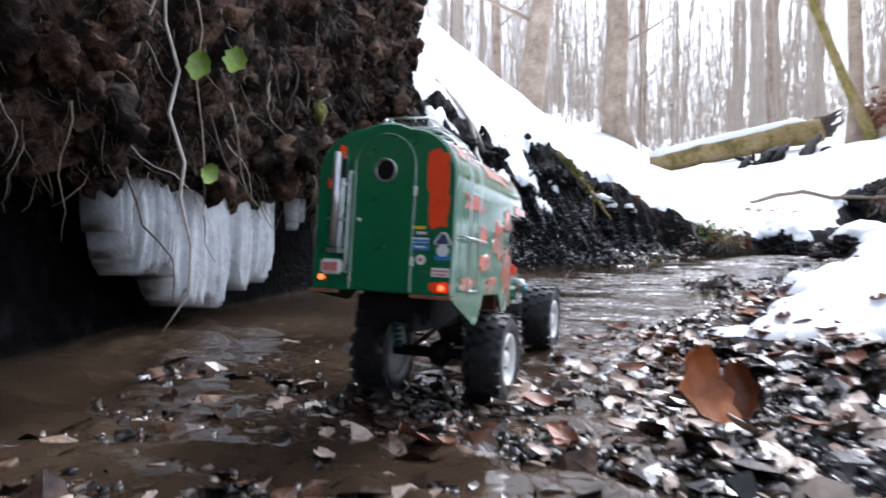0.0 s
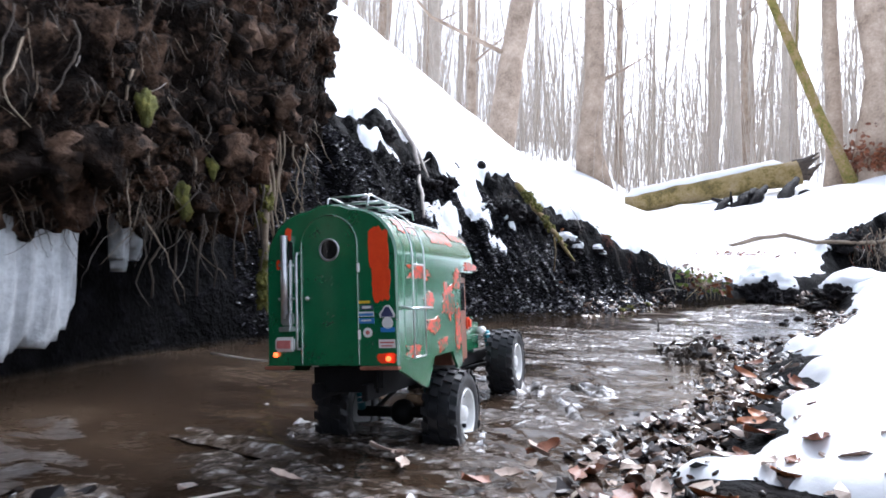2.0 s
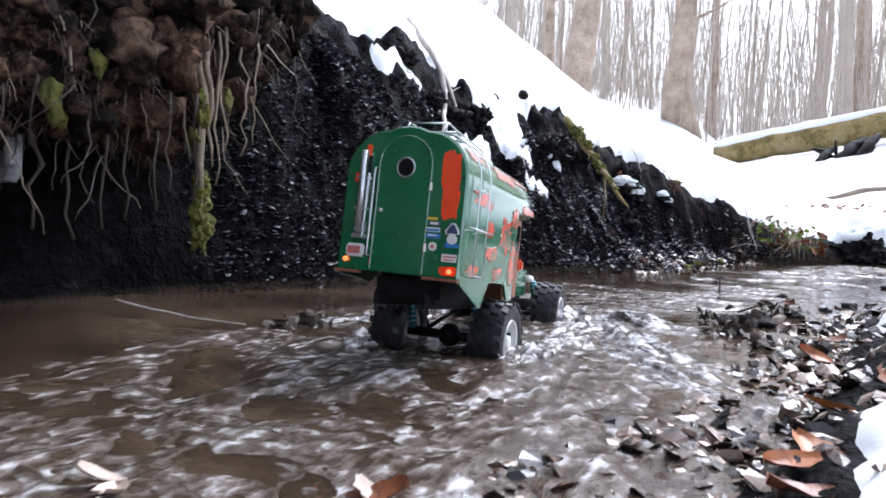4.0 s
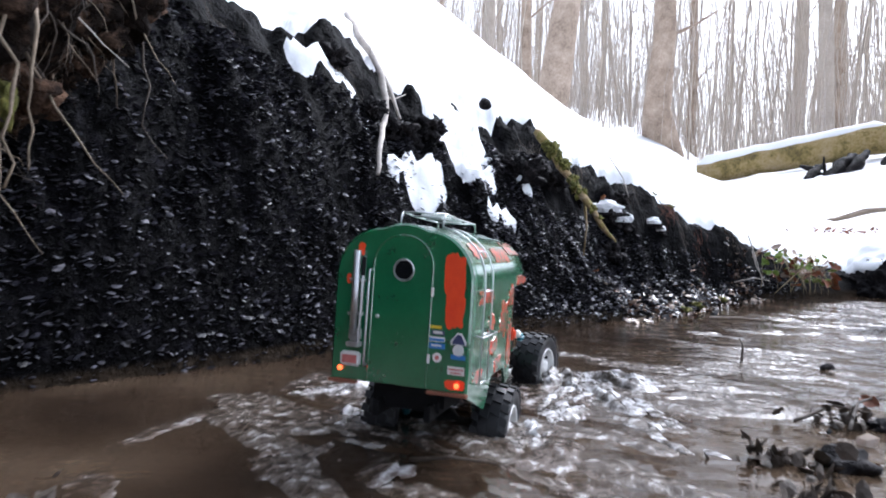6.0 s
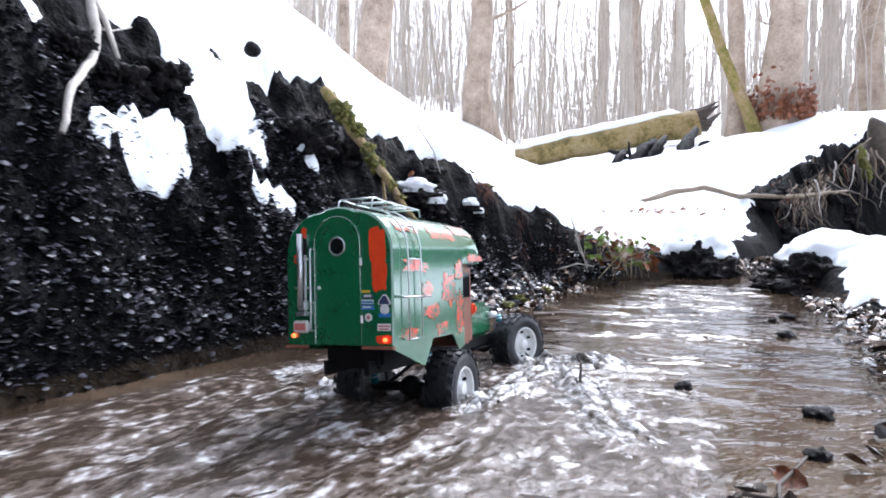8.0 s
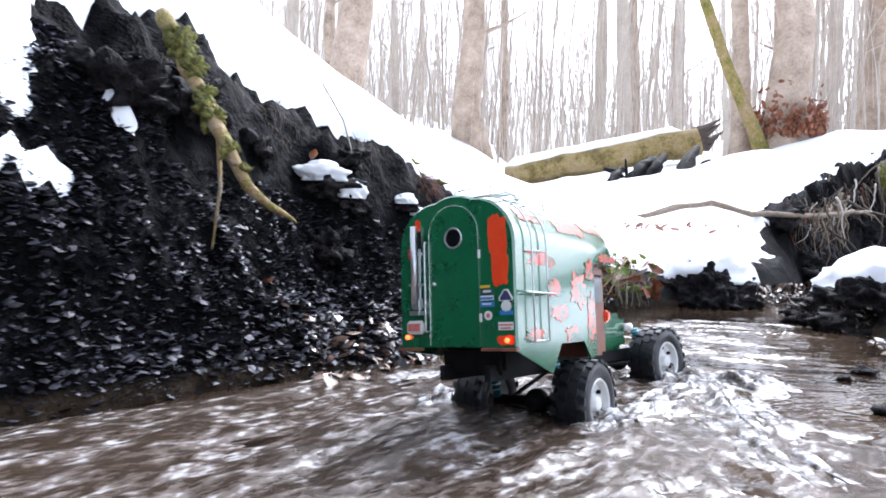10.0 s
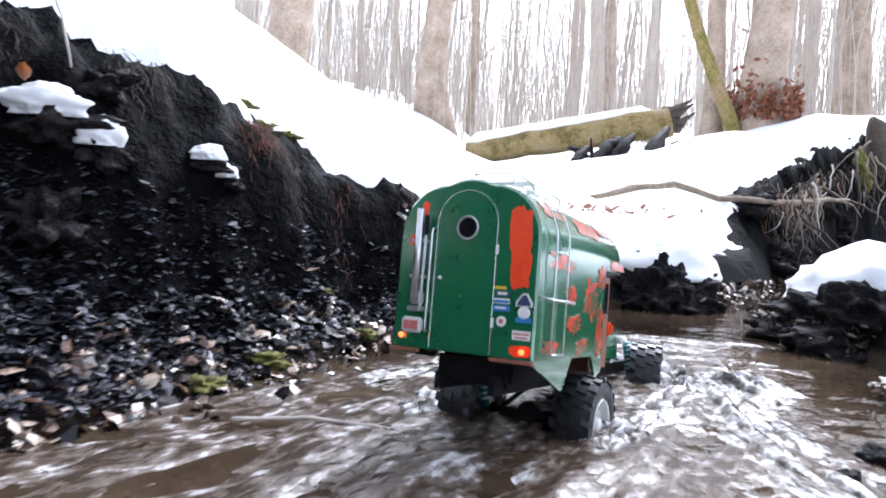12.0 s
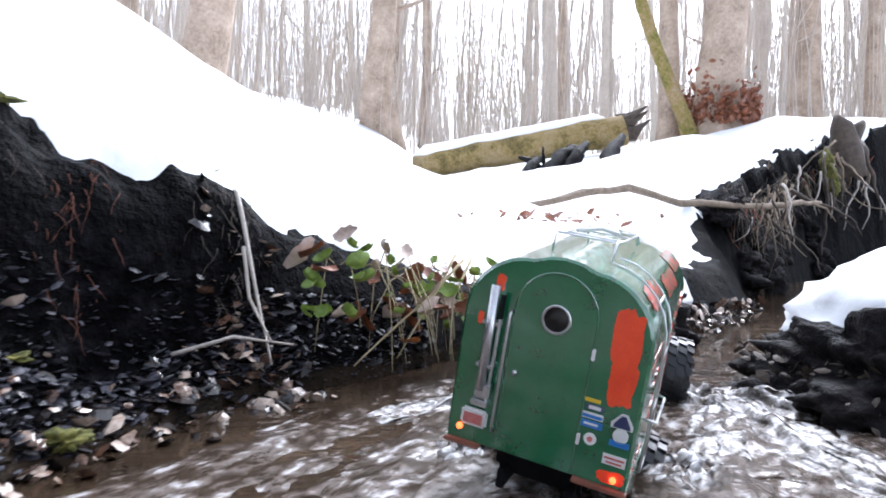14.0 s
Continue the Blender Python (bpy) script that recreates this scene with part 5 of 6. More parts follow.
# lamps and plates at the back
plate = part("plate_frame", box(bmesh.new(), -0.0800, -0.0530, -0.0060, 0.001, 0.0215, 0.0395, 0.0025), WHITEPAINT, truck, "rounded pale frame round a faded red lens")
part("lens", box(bmesh.new(), -0.0775, -0.0555, -0.0072, -0.004, 0.0240, 0.0370, 0.0015), PINKLENS, plate)
for x, z in ((-0.0800, 0.0175), (0.0725, 0.0125)):
    bm = bmesh.new()
    bmesh.ops.create_uvsphere(bm, u_segments=12, v_segments=8, radius=0.0033, matrix=Matrix.Translation((x, -0.003, z)))
    part("tail_lamp", bm, LAMP, truck, "small lit orange-red tail lamp", smooth=True)
for x0, x1 in ((-0.0945, -0.057), (0.036, 0.0862)):
    part("bumper_strip", box(bmesh.new(), x0, x1, -0.006, 0.004, -0.0005, 0.0035, 0.0008), BROWNPAINT, truck, "rusty brown bumper strip")

# stickers without words
for cx, cz, w, h, m in ((0.0415, 0.0800, 0.0150, 0.0035, YELLOW), (0.0450, 0.0735, 0.0160, 0.0055, NAVY), (0.0450, 0.0738, 0.0110, 0.0030, WHITEPAINT), (0.0435, 0.0655, 0.0205, 0.0060, WHITEPAINT), (0.0435, 0.0650, 0.0190, 0.0030, BLUEPAINT), (0.0440, 0.0575, 0.0210, 0.0065, BLUEPAINT), (0.0440, 0.0580, 0.0130, 0.0020, WHITEPAINT), (0.0715, 0.0465, 0.0180, 0.0055, BLUEPAINT), (0.0700, 0.0300, 0.0210, 0.0100, WHITEPAINT), (0.0700, 0.0315, 0.0180, 0.0018, PINKLENS), (0.0700, 0.0275, 0.0140, 0.0016, PINKLENS), (0.0470, 0.0270, 0.0070, 0.0110, PAINT_GREEN)):
    y1 = -0.0006 if m in (YELLOW, WHITEPAINT, NAVY) else -0.0012
    if (w, h) in ((0.0110, 0.0030), (0.0130, 0.0020)):
        y1 = -0.0018
    part("sticker", box(bmesh.new(), cx - w / 2, cx + w / 2, y1, 0.001, cz - h / 2, cz + h / 2), m, truck, "small printed sticker")
part("sticker", disc(bmesh.new(), 0.0455, 0.0435, 0.0058, -0.0008, 0.001), WHITEPAINT, truck, "round white sticker with a red dot")
part("sticker", disc(bmesh.new(), 0.0455, 0.0435, 0.0026, -0.0014, 0.001), PINKLENS, truck, "round white sticker with a red dot")
part("sticker", disc(bmesh.new(), 0.0715, 0.0545, 0.0070, -0.0012, 0.001), WHITEPAINT, truck, "oval pale sticker")
part("sticker", prism(bmesh.new(), [(0.0615, 0.0610), (0.0805, 0.0610), (0.0810, 0.0655), (0.0745, 0.0755), (0.0690, 0.0755), (0.0610, 0.0655)], "y", -0.0008, 0.001), WHITEPAINT, truck, "mountain-shaped white and blue sticker")
part("sticker", prism(bmesh.new(), [(0.0632, 0.0620), (0.0790, 0.0620), (0.0780, 0.0655), (0.0735, 0.0735), (0.0695, 0.0735), (0.0640, 0.0655)], "y", -0.0014, 0.001), NAVY, truck, "mountain-shaped white and blue sticker")


def blob(cx, cy, w, h, seed, n=34, rag=0.22):
    out = []
    for k in range(n):
        a = 2 * math.pi * k / n
        c, s = math.cos(a), math.sin(a)
        sq = 1 / max(abs(c) ** 4 + abs(s) ** 4, 1e-6) ** 0.25
        j = 1 + rag * noise.noise((c * 1.7 + seed * 3.3, s * 1.7, seed)) + rag * 0.9 * noise.noise((c * 5 + seed, s * 5, seed * 2.0))
        out.append((cx + w / 2 * c * sq * j, cy + h / 2 * s * sq * j))
    return out


for k, (cx, cz, w, h) in enumerate(((0.0610, 0.1445, 0.0270, 0.0480), (0.0640, 0.1060, 0.0230, 0.0520), (-0.0615, 0.1680, 0.0090, 0.0150), (0.0690, 0.0130, 0.0240, 0.0120), (-0.0760, 0.1300, 0.0060, 0.0130))):
    bm = prism(bmesh.new(), blob(cx, cz, w, h, k + 1), "y", -0.0003 - 0.00012 * k, 0.001)
    part("red_paint_patch", bm, PAINT_RED, truck, "ragged orange-red sprayed patch")
for k, (cy, cz, w, h) in enumerate(((0.075, 0.116, 0.085, 0.015), (0.050, 0.017, 0.050, 0.016), (0.190, 0.078, 0.050, 0.046), (0.238, 0.038, 0.026, 0.062), (0.125, 0.046, 0.055, 0.018), (0.165, 0.018, 0.040, 0.016), (0.110, 0.080, 0.040, 0.022), (0.235, 0.108, 0.030, 0.030), (0.310, 0.132, 0.060, 0.014))):
    for sx in (-1, 1):
        bm = prism(bmesh.new(), blob(cy, cz, w, h, k + 11, n=64, rag=0.5), "x", MID + sx * (HALF_BOX - 0.001), MID + sx * (HALF_BOX + 0.00045 + 0.0001 * k))
        part("red_paint_patch", bm, PAINT_WORN, truck, "ragged orange-red sprayed patch")


def shoulder(a, off=0.0005):
    """A point on the round shoulder of the roof, a in degrees from the side."""
    return HALF - R0 + (R0 + off) * math.cos(radians(a)), TALL - R0 - 0.007 + (R0 + off) * math.sin(radians(a))


for k, (y0, y1, a0, a1) in enumerate(((0.03, 0.10, 30, 52), (0.14, 0.24, 24, 46), (0.25, 0.33, 36, 62))):
    for sx in (-1, 1):
        vs, fs, ni, nj = [], [], 14, 7
        for i in range(ni):
            for j in range(nj):
                a = a0 + (a1 - a0) * (j / (nj - 1)) + 5 * noise.noise((i * 0.6, j, k))
                x, z = shoulder(a, 0.0006)
                vs.append((MID + sx * (x - MID), y0 + (y1 - y0) * i / (ni - 1) + 0.006 * noise.noise((j * 0.8, i, k + 4)), z))
        for i in range(ni - 1):
            for j in range(nj - 1):
                fs.append((i * nj + j, (i + 1) * nj + j, (i + 1) * nj + j + 1, i * nj + j + 1))
        sheet("red_paint_patch", vs, fs, PAINT_WORN, truck)["label"] = "ragged orange-red sprayed patch"

# side ladder over the shoulder, roof rack
for sx in (1,):
    ladder = part("ladder", bmesh.new(), STEEL, truck, "thin steel side ladder bent over the roof edge")
    for y in (0.036, 0.078):
        pts = [(sx * (HALF + 0.001), y, 0.009), (sx * (HALF + 0.006), y, 0.010), (sx * (HALF + 0.006), y, 0.130)] + [(sx * shoulder(a, 0.006)[0], y, shoulder(a, 0.006)[1]) for a in (10, 25, 40, 55, 70, 85)]
        part("rail", tube(bmesh.new(), pts, 0.0012, 6), STEEL, ladder, smooth=True)
    for x, z in ((HALF + 0.006, 0.010), (HALF + 0.006, 0.071), (HALF + 0.006, 0.125), (shoulder(35, 0.006)[0], shoulder(35, 0.006)[1])):
        part("rung", tube(bmesh.new(), [(sx * x, 0.036, z), (sx * x, 0.078, z)], 0.0012, 6), STEEL, ladder, smooth=True)
    part("step", tube(bmesh.new(), [(sx * (HALF + 0.001), 0.010, 0.073), (sx * (HALF + 0.013), 0.012, 0.071), (sx * (HALF + 0.013), 0.088, 0.070), (sx * (HALF + 0.001), 0.091, 0.072)], 0.0014, 6), STEEL, ladder, smooth=True)
rack = part("roof_rack", bmesh.new(), STEEL, truck, "low steel roof rack")
for x in (-0.028, 0.030):
    part("rail", tube(bmesh.new(), [(x, 0.040, TALL - 0.002), (x, 0.044, TALL + 0.013), (x, 0.052, TALL + 0.016), (x, 0.090, TALL + 0.013), (x, 0.200, TALL + 0.010), (x, 0.205, TALL - 0.002)], 0.0014, 6), STEEL, rack, smooth=True)
for y, z in ((0.050, 0.016), (0.090, 0.013), (0.140, 0.012), (0.198, 0.010)):
    part("bar", tube(bmesh.new(), [(-0.028, y, TALL + z), (0.030, y, TALL + z)], 0.0012, 6), STEEL, rack, smooth=True)
part("rope", tube(bmesh.new(), [(-0.02, 0.10, TALL + 0.015), (0.0, 0.13, TALL + 0.018), (0.02, 0.12, TALL + 0.016), (0.01, 0.16, TALL + 0.015), (-0.015, 0.18, TALL + 0.014), (0.012, 0.19, TALL + 0.013)], 0.0022, 6), WHITEPAINT, rack, smooth=True)

# cab and bonnet
bm = box(bmesh.new(), -0.074, 0.074, LEN, 0.325, -0.022, STEP - 0.001, 0.006)
cab = soften(part("cab", bm, BROWNPAINT, truck, "brown cab under the berth"))
for sx in (-1, 1):
    part("side_window", box(bmesh.new(), min(sx * 0.0735, sx * 0.0748), max(sx * 0.0735, sx * 0.0748), 0.268, 0.312, 0.062, 0.106), DARKGLASS, cab)
    part("marker", box(bmesh.new(), min(sx * 0.066, sx * 0.080), max(sx * 0.066, sx * 0.080), 0.318, 0.335, 0.030, 0.050, 0.004), PAINT_RED, cab, "red and white cab detail")
part("windscreen", box(bmesh.new(), -0.062, 0.062, 0.3245, 0.3262, 0.062, 0.108), DARKGLASS, cab)
bm = box(bmesh.new(), -0.046, 0.046, 0.325, 0.500, -0.022, 0.046, 0.010)
soften(part("bonnet", bm, PAINT_GREEN, truck, "green bonnet ahead of the cab"))
for sx in (-1, 1):
    part("headlamp", tube(bmesh.new(), [(sx * 0.052, 0.480, 0.020), (sx * 0.052, 0.503, 0.020)], 0.007, 14), WHITEPAINT, truck, "round pale headlamp", smooth=True)
part("front_bumper", box(bmesh.new(), -0.070, 0.070, 0.600, 0.612, -0.048, -0.030, 0.003), BLACKMETAL, truck)

# chassis, axles, links
for sx in (-1, 1):
    part("chassis_rail", box(bmesh.new(), sx * 0.034 - 0.004, sx * 0.034 + 0.004, 0.01, 0.605, -0.040, -0.020, 0.001), BLACKMETAL, truck)
# Added black box stands in for the shadow between the wheels.
part("shadow_box", box(bmesh.new(), -0.048, 0.048, 0.030, 0.150, -0.033, 0.0045, 0.006), BLACKMETAL, truck, "black box filling in the shadow under the body")
part("gearbox", box(bmesh.new(), -0.028, 0.028, 0.32, 0.42, -0.055, -0.015, 0.006), BLACKMETAL, truck)
for y, z in ((0.2032, -0.0850), (0.5585, -0.0460)):
    axle = part("axle", tube(bmesh.new(), [(-0.066, y, z), (0.066, y, z)], 0.008, 12), BLACKMETAL, truck, smooth=True)
    bm = clump(0.019, 3, 1.0, 3, 0.05)
    bmesh.ops.translate(bm, verts=bm.verts[:], vec=(0.006, y, z))
    part("differential", bm, BLACKMETAL, axle, smooth=True)
    for sx in (-1, 1):
        part("shock", tube(bmesh.new(), [(sx * 0.056, y - 0.012, z + 0.006), (sx * 0.052, y - 0.03, z + 0.062)], 0.0065, 10), TEAL, axle, "teal shock absorber", smooth=True)
        part("spring", tube(bmesh.new(), [(sx * (0.056 - 0.004 * k / 48) + 0.0078 * math.cos(k * 0.785), y - 0.012 - 0.018 * k / 48 + 0.0078 * math.sin(k * 0.785), z + 0.01 + 0.048 * k / 48) for k in range(49)], 0.0011, 5), STEEL, axle, smooth=True)
        part("link", tube(bmesh.new(), [(sx * 0.045, y, z - 0.002), (sx * 0.030, y + (0.13 if y < 0.4 else -0.13), -0.045)], 0.0035, 8), BLACKMETAL, axle, smooth=True)


def lathe(bm, profile, n=36):
    """A profile of (x, r) turned about the axle."""
    rs = [[bm.verts.new((x, r * math.cos(2 * math.pi * k / n), r * math.sin(2 * math.pi * k / n))) for k in range(n)] for x, r in profile]
    for a, b in zip(rs, rs[1:]):
        for k in range(n):
            bm.faces.new((a[k], a[(k + 1) % n], b[(k + 1) % n], b[k]))
    bmesh.ops.recalc_face_normals(bm, faces=bm.faces[:])
    return bm


def tyre_bm():
    return lathe(bmesh.new(), [(-0.018, 0.029), (-0.0205, 0.031), (-0.0225, 0.040), (-0.0215, 0.047), (-0.018, 0.0505), (-0.009, 0.0515), (0.009, 0.0515), (0.018, 0.0505), (0.0215, 0.047), (0.0225, 0.040), (0.0205, 0.031), (0.018, 0.029)])


def tread_bm():
    bm = bmesh.new()
    for k in range(20):
        for x0, x1, ph in ((-0.0225, -0.0135, 0.0), (-0.0125, -0.001, 0.5), (0.001, 0.0125, 0.0), (0.0135, 0.0225, 0.5)):
            a, w = 2 * math.pi * (k + ph) / 20, 0.09
            r0, r1 = 0.0485, 0.0540 if abs(x0 + x1) < 0.02 else 0.0528
            vs = [bm.verts.new((x, r * math.cos(a + s * w + x * 6), r * math.sin(a + s * w + x * 6))) for x in (x0, x1) for s in (-1, 1) for r in (r0, r1)]
            for f in ((0, 1, 3, 2), (4, 6, 7, 5), (0, 4, 5, 1), (2, 3, 7, 6), (1, 5, 7, 3)):
                bm.faces.new([vs[i] for i in f])
    return bm


tyre_me = mesh_of(tyre_bm(), TYRE, "tyre")
tyre_me.set_sharp_from_angle(angle=0.7)
tread_me = mesh_of(tread_bm(), TYRE, "tread")
tread_me.set_sharp_from_angle(angle=0.7)
rim_me = mesh_of(lathe(bmesh.new(), [(-0.017, 0.0305), (0.0195, 0.0305), (0.0215, 0.0295), (0.0205, 0.0272), (0.012, 0.0255), (0.008, 0.0180), (0.012, 0.0105), (0.0185, 0.0085), (0.0195, 0.006), (0.0195, 0.0005)], 28), WHITEPAINT, "rim")
rim_me.set_sharp_from_angle(angle=0.7)
bolt_me = mesh_of(tube(bmesh.new(), [(0.008, 0, 0.0215), (0.0135, 0, 0.0215)], 0.0026, 8), BLACKMETAL, "wheel_hole")
wheels = []
for y, z in ((0.2032, -0.0850), (0.5585, -0.0460)):
    for sx in (-1, 1):
        w = new("wheel")
        w.parent = truck
        wheels.append((w, sx * 0.0825, y, z))
        turn = Matrix.Identity(4) if sx > 0 else Matrix.Rotation(math.pi, 4, "Z")
        for nm, me in (("tyre", tyre_me), ("tread", tread_me), ("rim", rim_me)):
            ob = new(nm, me)
            ob.parent = w
            ob.matrix_local = turn @ Matrix.Diagonal((1.15, 1.20, 1.20, 1))
            if nm == "rim":
                ob["label"] = "pale alloy rim"
            if nm == "tread":
                tagged(ob, kind="stuff")
        for k in range(6):
            ob = new("wheel_hole", bolt_me)
            ob.parent = w
            ob.matrix_local = turn @ Matrix.Diagonal((1.15, 1.20, 1.20, 1)) @ Matrix.Rotation(k * math.pi / 3, 4, "X")

# ---- wake ----
wake = tagged(new("wake"), "white churned water round the truck's wheels", "wake")


def crest(name, cx, cy, lx, ly, h, seed, count=16):
    """A ridge of broken water: low lumps run together."""
    vs, fs, nu, nv = [], [], 34, 20
    for i in range(nu):
        for k in range(nv):
            u, v = i / (nu - 1) * 2 - 1, k / (nv - 1) * 2 - 1
            e = max(0, 1 - u * u) * max(0, 1 - v * v)
            p = Vector((u * 2.1 + seed, v * 2.1, seed * 0.7))
            z = e ** 0.7 * h * (0.55 + 0.8 * noise.noise(p * 1.3) + 0.40 * noise.noise(p * 2.7) + 0.12 * noise.noise(p * 6))
            vs.append((cx + u * lx + 0.012 * noise.noise(p * 3), cy + v * ly + 0.012 * noise.noise(p * 3 + Vector((7, 0, 0))), z - 0.004))
    for i in range(nu - 1):
        for k in range(nv - 1):
            fs.append((i * nv + k, (i + 1) * nv + k, (i + 1) * nv + k + 1, i * nv + k + 1))
    return sheet(name, vs, fs, RIPPLE, wake)


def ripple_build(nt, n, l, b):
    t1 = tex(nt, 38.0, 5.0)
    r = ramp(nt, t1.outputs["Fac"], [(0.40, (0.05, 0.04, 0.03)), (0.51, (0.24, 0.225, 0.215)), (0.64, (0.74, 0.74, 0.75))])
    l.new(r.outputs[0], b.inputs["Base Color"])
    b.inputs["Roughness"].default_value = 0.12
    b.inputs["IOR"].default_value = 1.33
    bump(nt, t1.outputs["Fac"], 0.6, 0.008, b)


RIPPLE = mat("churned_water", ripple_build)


# Pale spots in the base colour stand for sky glints on the ripples.
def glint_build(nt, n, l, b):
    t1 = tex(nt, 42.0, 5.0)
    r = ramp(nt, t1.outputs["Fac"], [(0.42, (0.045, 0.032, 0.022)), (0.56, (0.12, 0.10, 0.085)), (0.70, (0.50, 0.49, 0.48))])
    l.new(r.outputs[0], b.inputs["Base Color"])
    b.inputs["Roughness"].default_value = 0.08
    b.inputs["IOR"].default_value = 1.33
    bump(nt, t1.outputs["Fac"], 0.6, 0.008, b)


GLINT = mat("painted_glint_water", glint_build)
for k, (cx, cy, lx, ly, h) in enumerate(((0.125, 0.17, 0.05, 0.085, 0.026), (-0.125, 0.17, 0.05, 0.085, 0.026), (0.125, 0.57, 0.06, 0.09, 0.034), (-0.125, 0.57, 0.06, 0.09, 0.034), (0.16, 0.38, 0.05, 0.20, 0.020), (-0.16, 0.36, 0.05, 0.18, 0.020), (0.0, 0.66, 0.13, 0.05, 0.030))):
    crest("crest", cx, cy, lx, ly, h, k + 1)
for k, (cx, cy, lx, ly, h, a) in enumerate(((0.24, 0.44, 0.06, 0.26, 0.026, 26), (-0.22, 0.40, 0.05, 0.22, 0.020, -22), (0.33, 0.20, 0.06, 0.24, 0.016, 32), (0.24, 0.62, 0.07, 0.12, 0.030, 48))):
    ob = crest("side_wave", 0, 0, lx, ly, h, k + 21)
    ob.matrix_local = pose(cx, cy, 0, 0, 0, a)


def trail(name, x0, x1, y0, y1, h, seed, nu=90, nv=110):
    """The broken water that widens behind the truck, in ridges along its run."""
    vs, fs = [], []
    for i in range(nu):
        for k in range(nv):
            u, v = i / (nu - 1), k / (nv - 1)
            wide = 0.55 + 0.45 * (1 - v)
            x, y = (x0 + (x1 - x0) * u) * wide, y0 + (y1 - y0) * v
            e = (max(0, 1 - (2 * u - 1) ** 4) * min(1, 4 * v) * min(1, 8 * (1 - v))) ** 0.5
            p = Vector((x * 7 + seed, y * 3.2, seed * 1.3))
            z = 0.55 * noise.noise(p) + 0.45 * noise.noise(p * 2.3) + 0.30 * noise.noise(p * 5.1) + 0.15 * noise.noise(p * 11)
            vs.append((x, y, e * h * (0.40 + z) - 0.0075 * (1 - e) - 0.001))
    for i in range(nu - 1):
        for k in range(nv - 1):
            fs.append((i * nv + k, (i + 1) * nv + k, (i + 1) * nv + k + 1, i * nv + k + 1))
    return sheet(name, vs, fs, FROTH, wake)


# Pale streaks are froth, and also sky glare put into the colour.
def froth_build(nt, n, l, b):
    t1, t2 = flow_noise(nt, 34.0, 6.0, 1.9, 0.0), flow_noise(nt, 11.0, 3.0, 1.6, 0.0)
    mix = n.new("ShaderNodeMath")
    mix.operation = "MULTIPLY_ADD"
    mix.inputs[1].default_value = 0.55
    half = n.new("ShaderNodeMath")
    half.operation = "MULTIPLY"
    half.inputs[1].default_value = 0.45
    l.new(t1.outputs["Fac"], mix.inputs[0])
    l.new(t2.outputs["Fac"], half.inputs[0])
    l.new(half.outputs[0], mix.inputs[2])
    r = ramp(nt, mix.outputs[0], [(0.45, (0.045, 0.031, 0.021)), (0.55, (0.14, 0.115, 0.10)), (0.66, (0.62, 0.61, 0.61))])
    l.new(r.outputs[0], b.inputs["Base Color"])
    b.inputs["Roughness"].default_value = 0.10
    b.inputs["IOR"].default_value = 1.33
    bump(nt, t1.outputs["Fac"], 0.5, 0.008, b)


FROTH = mat("froth_and_glare_water", froth_build)
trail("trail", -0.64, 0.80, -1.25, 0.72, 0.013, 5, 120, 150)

# ripples that drift down the stream
rnd = random.Random(91)
ripples = []
for k in range(6):
    vs, fs, nu, nv = [], [], 22, 9
    for i in range(nu):
        for j in range(nv):
            u, v = i / (nu - 1) * 2 - 1, j / (nv - 1) * 2 - 1
            e = max(0, 1 - u * u) * max(0, 1 - v * v)
            p = Vector((u * 3 + k * 5, v * 1.5, k))
            vs.append((u * 0.16 + 0.02 * noise.noise(p), v * 0.035 + 0.03 * noise.noise(Vector((u * 2, k, 0))), e ** 0.8 * (0.006 + 0.006 * noise.noise(p * 1.7) + 0.003 * noise.noise(p * 4)) - 0.003))
    for i in range(nu - 1):
        for j in range(nv - 1):
            fs.append((i * nv + j, (i + 1) * nv + j, (i + 1) * nv + j + 1, i * nv + j + 1))
    me = bpy.data.meshes.new("ripple")
    me.from_pydata(vs, [], fs)
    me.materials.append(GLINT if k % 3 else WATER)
    me.polygons.foreach_set("use_smooth", [True] * len(fs))
    ripples.append(me)
drifts = []
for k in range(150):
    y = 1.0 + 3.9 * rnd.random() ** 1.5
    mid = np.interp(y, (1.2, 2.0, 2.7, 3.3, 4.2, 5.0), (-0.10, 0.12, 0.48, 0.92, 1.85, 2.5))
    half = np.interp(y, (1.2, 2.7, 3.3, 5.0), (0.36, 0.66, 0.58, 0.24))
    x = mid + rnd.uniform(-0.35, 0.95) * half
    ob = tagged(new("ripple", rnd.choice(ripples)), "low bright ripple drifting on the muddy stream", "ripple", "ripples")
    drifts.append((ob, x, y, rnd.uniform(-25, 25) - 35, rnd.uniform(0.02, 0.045)))

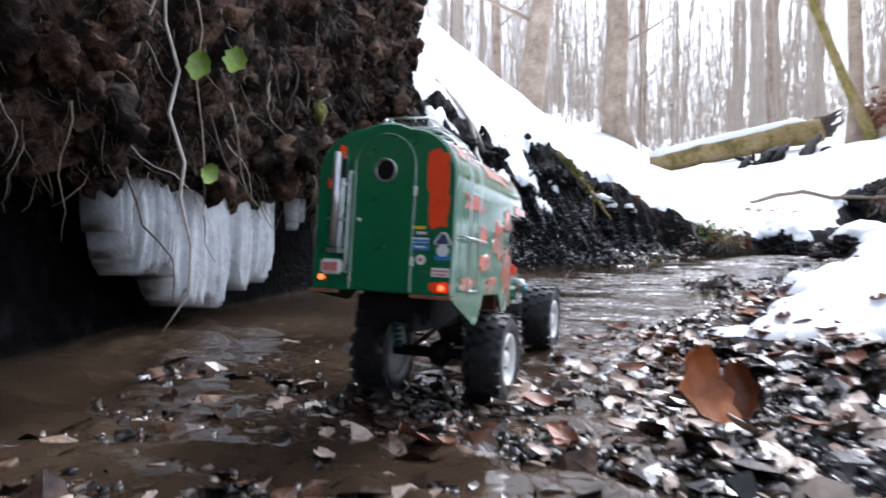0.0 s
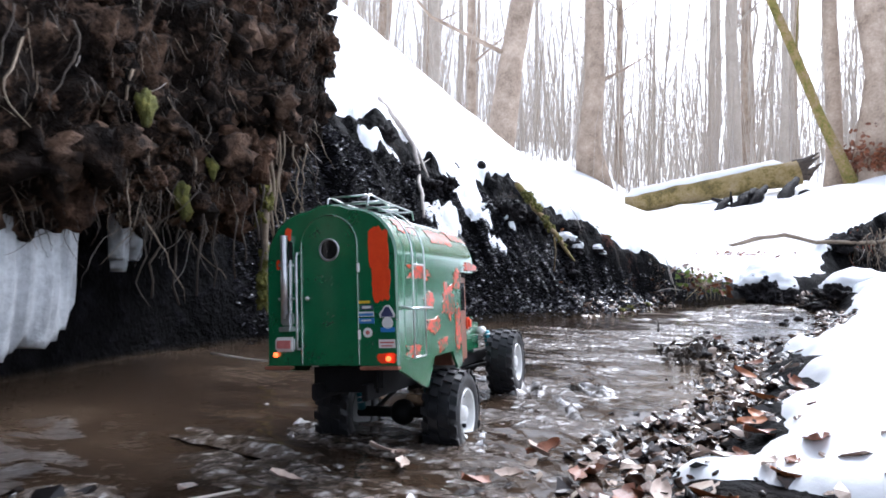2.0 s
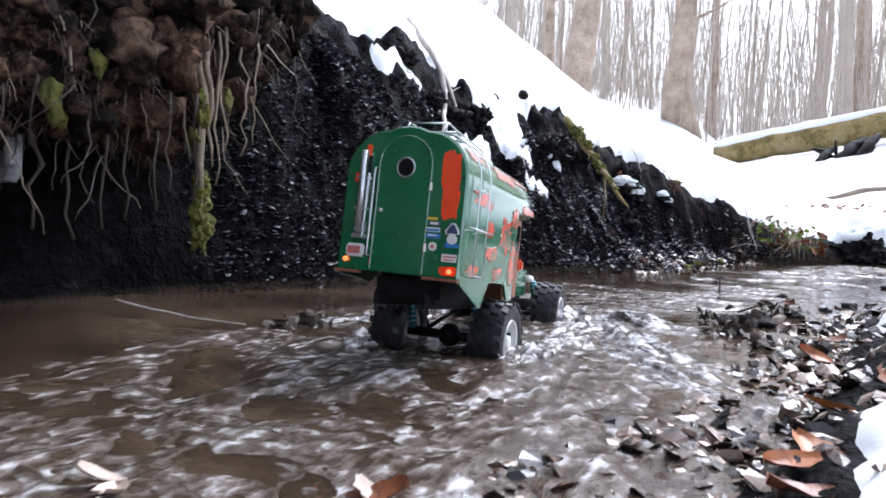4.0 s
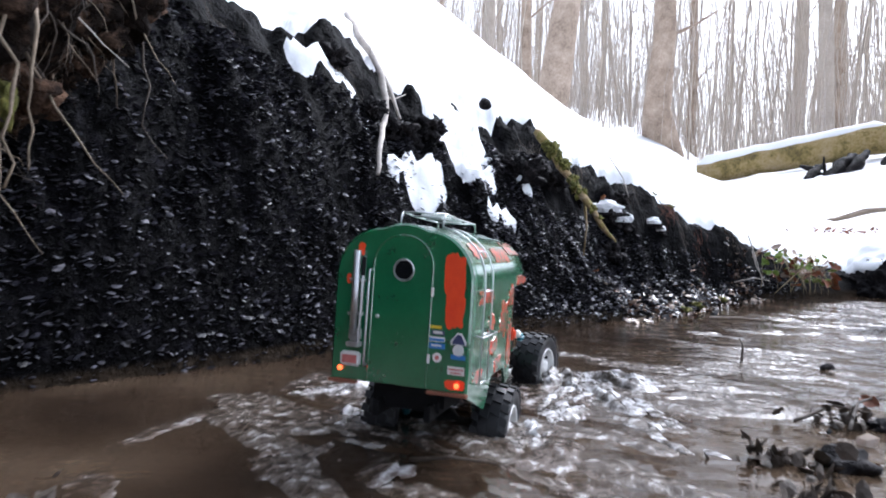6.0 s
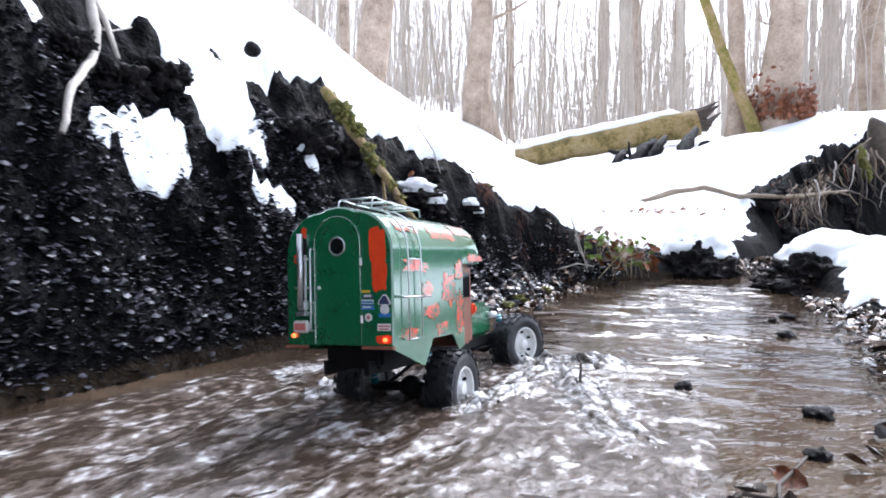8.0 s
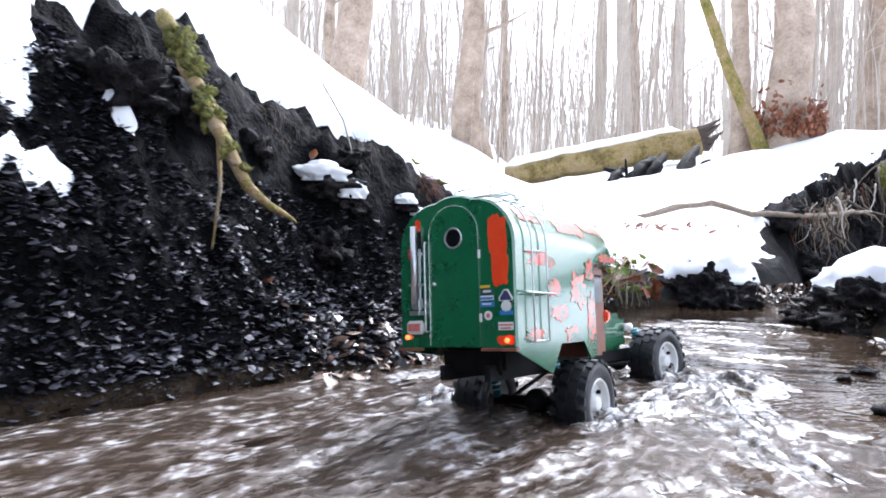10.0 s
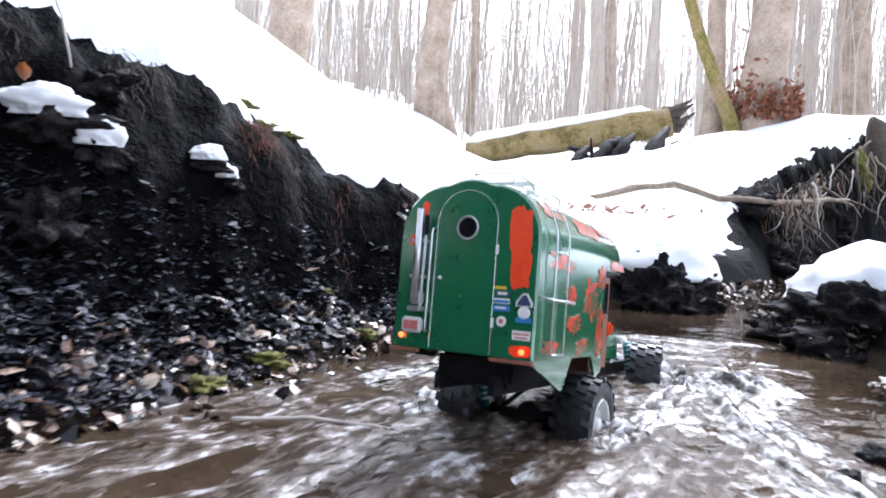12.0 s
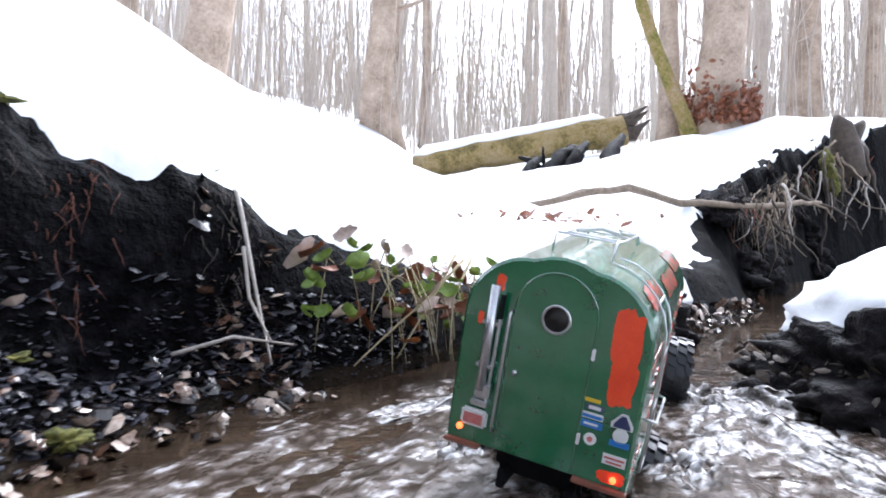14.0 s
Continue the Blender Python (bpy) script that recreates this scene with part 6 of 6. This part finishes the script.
TRUCK = [
    (0.0, -0.071, 0.766, 0.157, -5.2, 1.9, -19.4),
    (0.5, -0.005, 0.941, 0.149, -5.1, 3.1, -18.8),
    (1.0, 0.033, 1.097, 0.141, -4.0, 0.3, -18.3),
    (1.5, 0.071, 1.235, 0.129, -3.9, -1.9, -19.5),
    (2.0, 0.108, 1.368, 0.122, -2.4, -3.5, -20.1),
    (2.5, 0.170, 1.488, 0.135, -4.6, -1.4, -17.3),
    (3.0, 0.203, 1.622, 0.134, -4.8, -1.2, -18.1),
    (3.2, 0.226, 1.658, 0.132, -5.6, 0.9, -18.0),
    (5.3, 0.396, 2.152, 0.116, -7.1, 2.1, -13.7),
    (5.5, 0.398, 2.197, 0.106, -5.2, 1.9, -13.2),
    (6.0, 0.436, 2.351, 0.087, -1.9, 2.2, -13.3),
    (6.5, 0.485, 2.504, 0.059, 3.1, 2.3, -18.8),
    (7.0, 0.552, 2.694, 0.087, -2.0, -0.7, -23.9),
    (7.5, 0.651, 2.846, 0.092, -3.0, 8.5, -30.5),
    (8.0, 0.731, 3.027, 0.095, -4.1, -3.6, -34.6),
    (8.2, 0.768, 3.094, 0.074, -0.3, -2.6, -37.3),
    (10.3, 1.289, 3.656, 0.089, -4.0, -6.8, -46.2),
    (10.5, 1.337, 3.720, 0.076, -2.6, -8.6, -46.8),
    (11.0, 1.501, 3.863, 0.098, -6.8, -5.6, -43.4),
    (11.5, 1.573, 3.923, 0.102, -7.9, -3.5, -45.0),
    (12.0, 1.632, 3.965, 0.088, -6.8, -1.6, -42.9),
    (12.5, 1.751, 4.094, 0.054, -5.4, 0.5, -43.1),
    (13.0, 1.870, 4.192, 0.058, -2.3, 4.4, -41.4),
    (13.5, 1.962, 4.281, 0.019, 3.8, 7.7, -39.9),
    (14.0, 2.062, 4.368, 0.018, 6.3, 10.3, -39.2),
]

# turn of the front wheels: times, degrees
STEER = ((0, 3.2, 5.3, 5.6, 6.0, 7.0, 8.2, 10.3, 10.7, 11.0, 12.5, 13.0, 14.0), (0, 0, 6, 6, -12, -20, -22, -10, -6, 8, 10, 5, 8))


def motions():
    walk(truck, [(t, pose(*v)) for t, *v in TRUCK])
    ts = [r[0] for r in TRUCK]
    run = [0.0]
    for a, b in zip(TRUCK, TRUCK[1:]):
        run.append(run[-1] + math.hypot(b[1] - a[1], b[2] - a[2]))
    for w, x, y, z in wheels:
        walk(w, [(k / 10, pose(x, y, z, -math.degrees(np.interp(k / 10, ts, run) / WHEEL), 0, float(np.interp(k / 10, *STEER)) if y > 0.4 else 0)) for k in range(141)])
    for ob, x, y, a, v in drifts:
        walk(ob, [(t, pose(x - 0.5 * v * (t - 7), y - 0.86 * v * (t - 7), 0.001 - 0.024 * float(smooth01((y - 2.2) / 1.0)), 0, 0, a)) for t in (0.0, 7.0, 14.0)])
    def level(y):
        return -0.024 * float(smooth01((y - 2.2) / 1.0))

    rows = []
    for t, x, y, z, rx, ry, rz in TRUCK:
        back, front = level(y - 0.7), level(y + 0.4)
        rows.append((t, pose(x, y, back + (front - back) * 0.64 - 0.030 * (1 - min(1, max(0, (t - 0.8) / 1.8))), math.degrees(math.atan((front - back) / 1.1)), 0, rz)))
    walk(wake, rows)


motions()
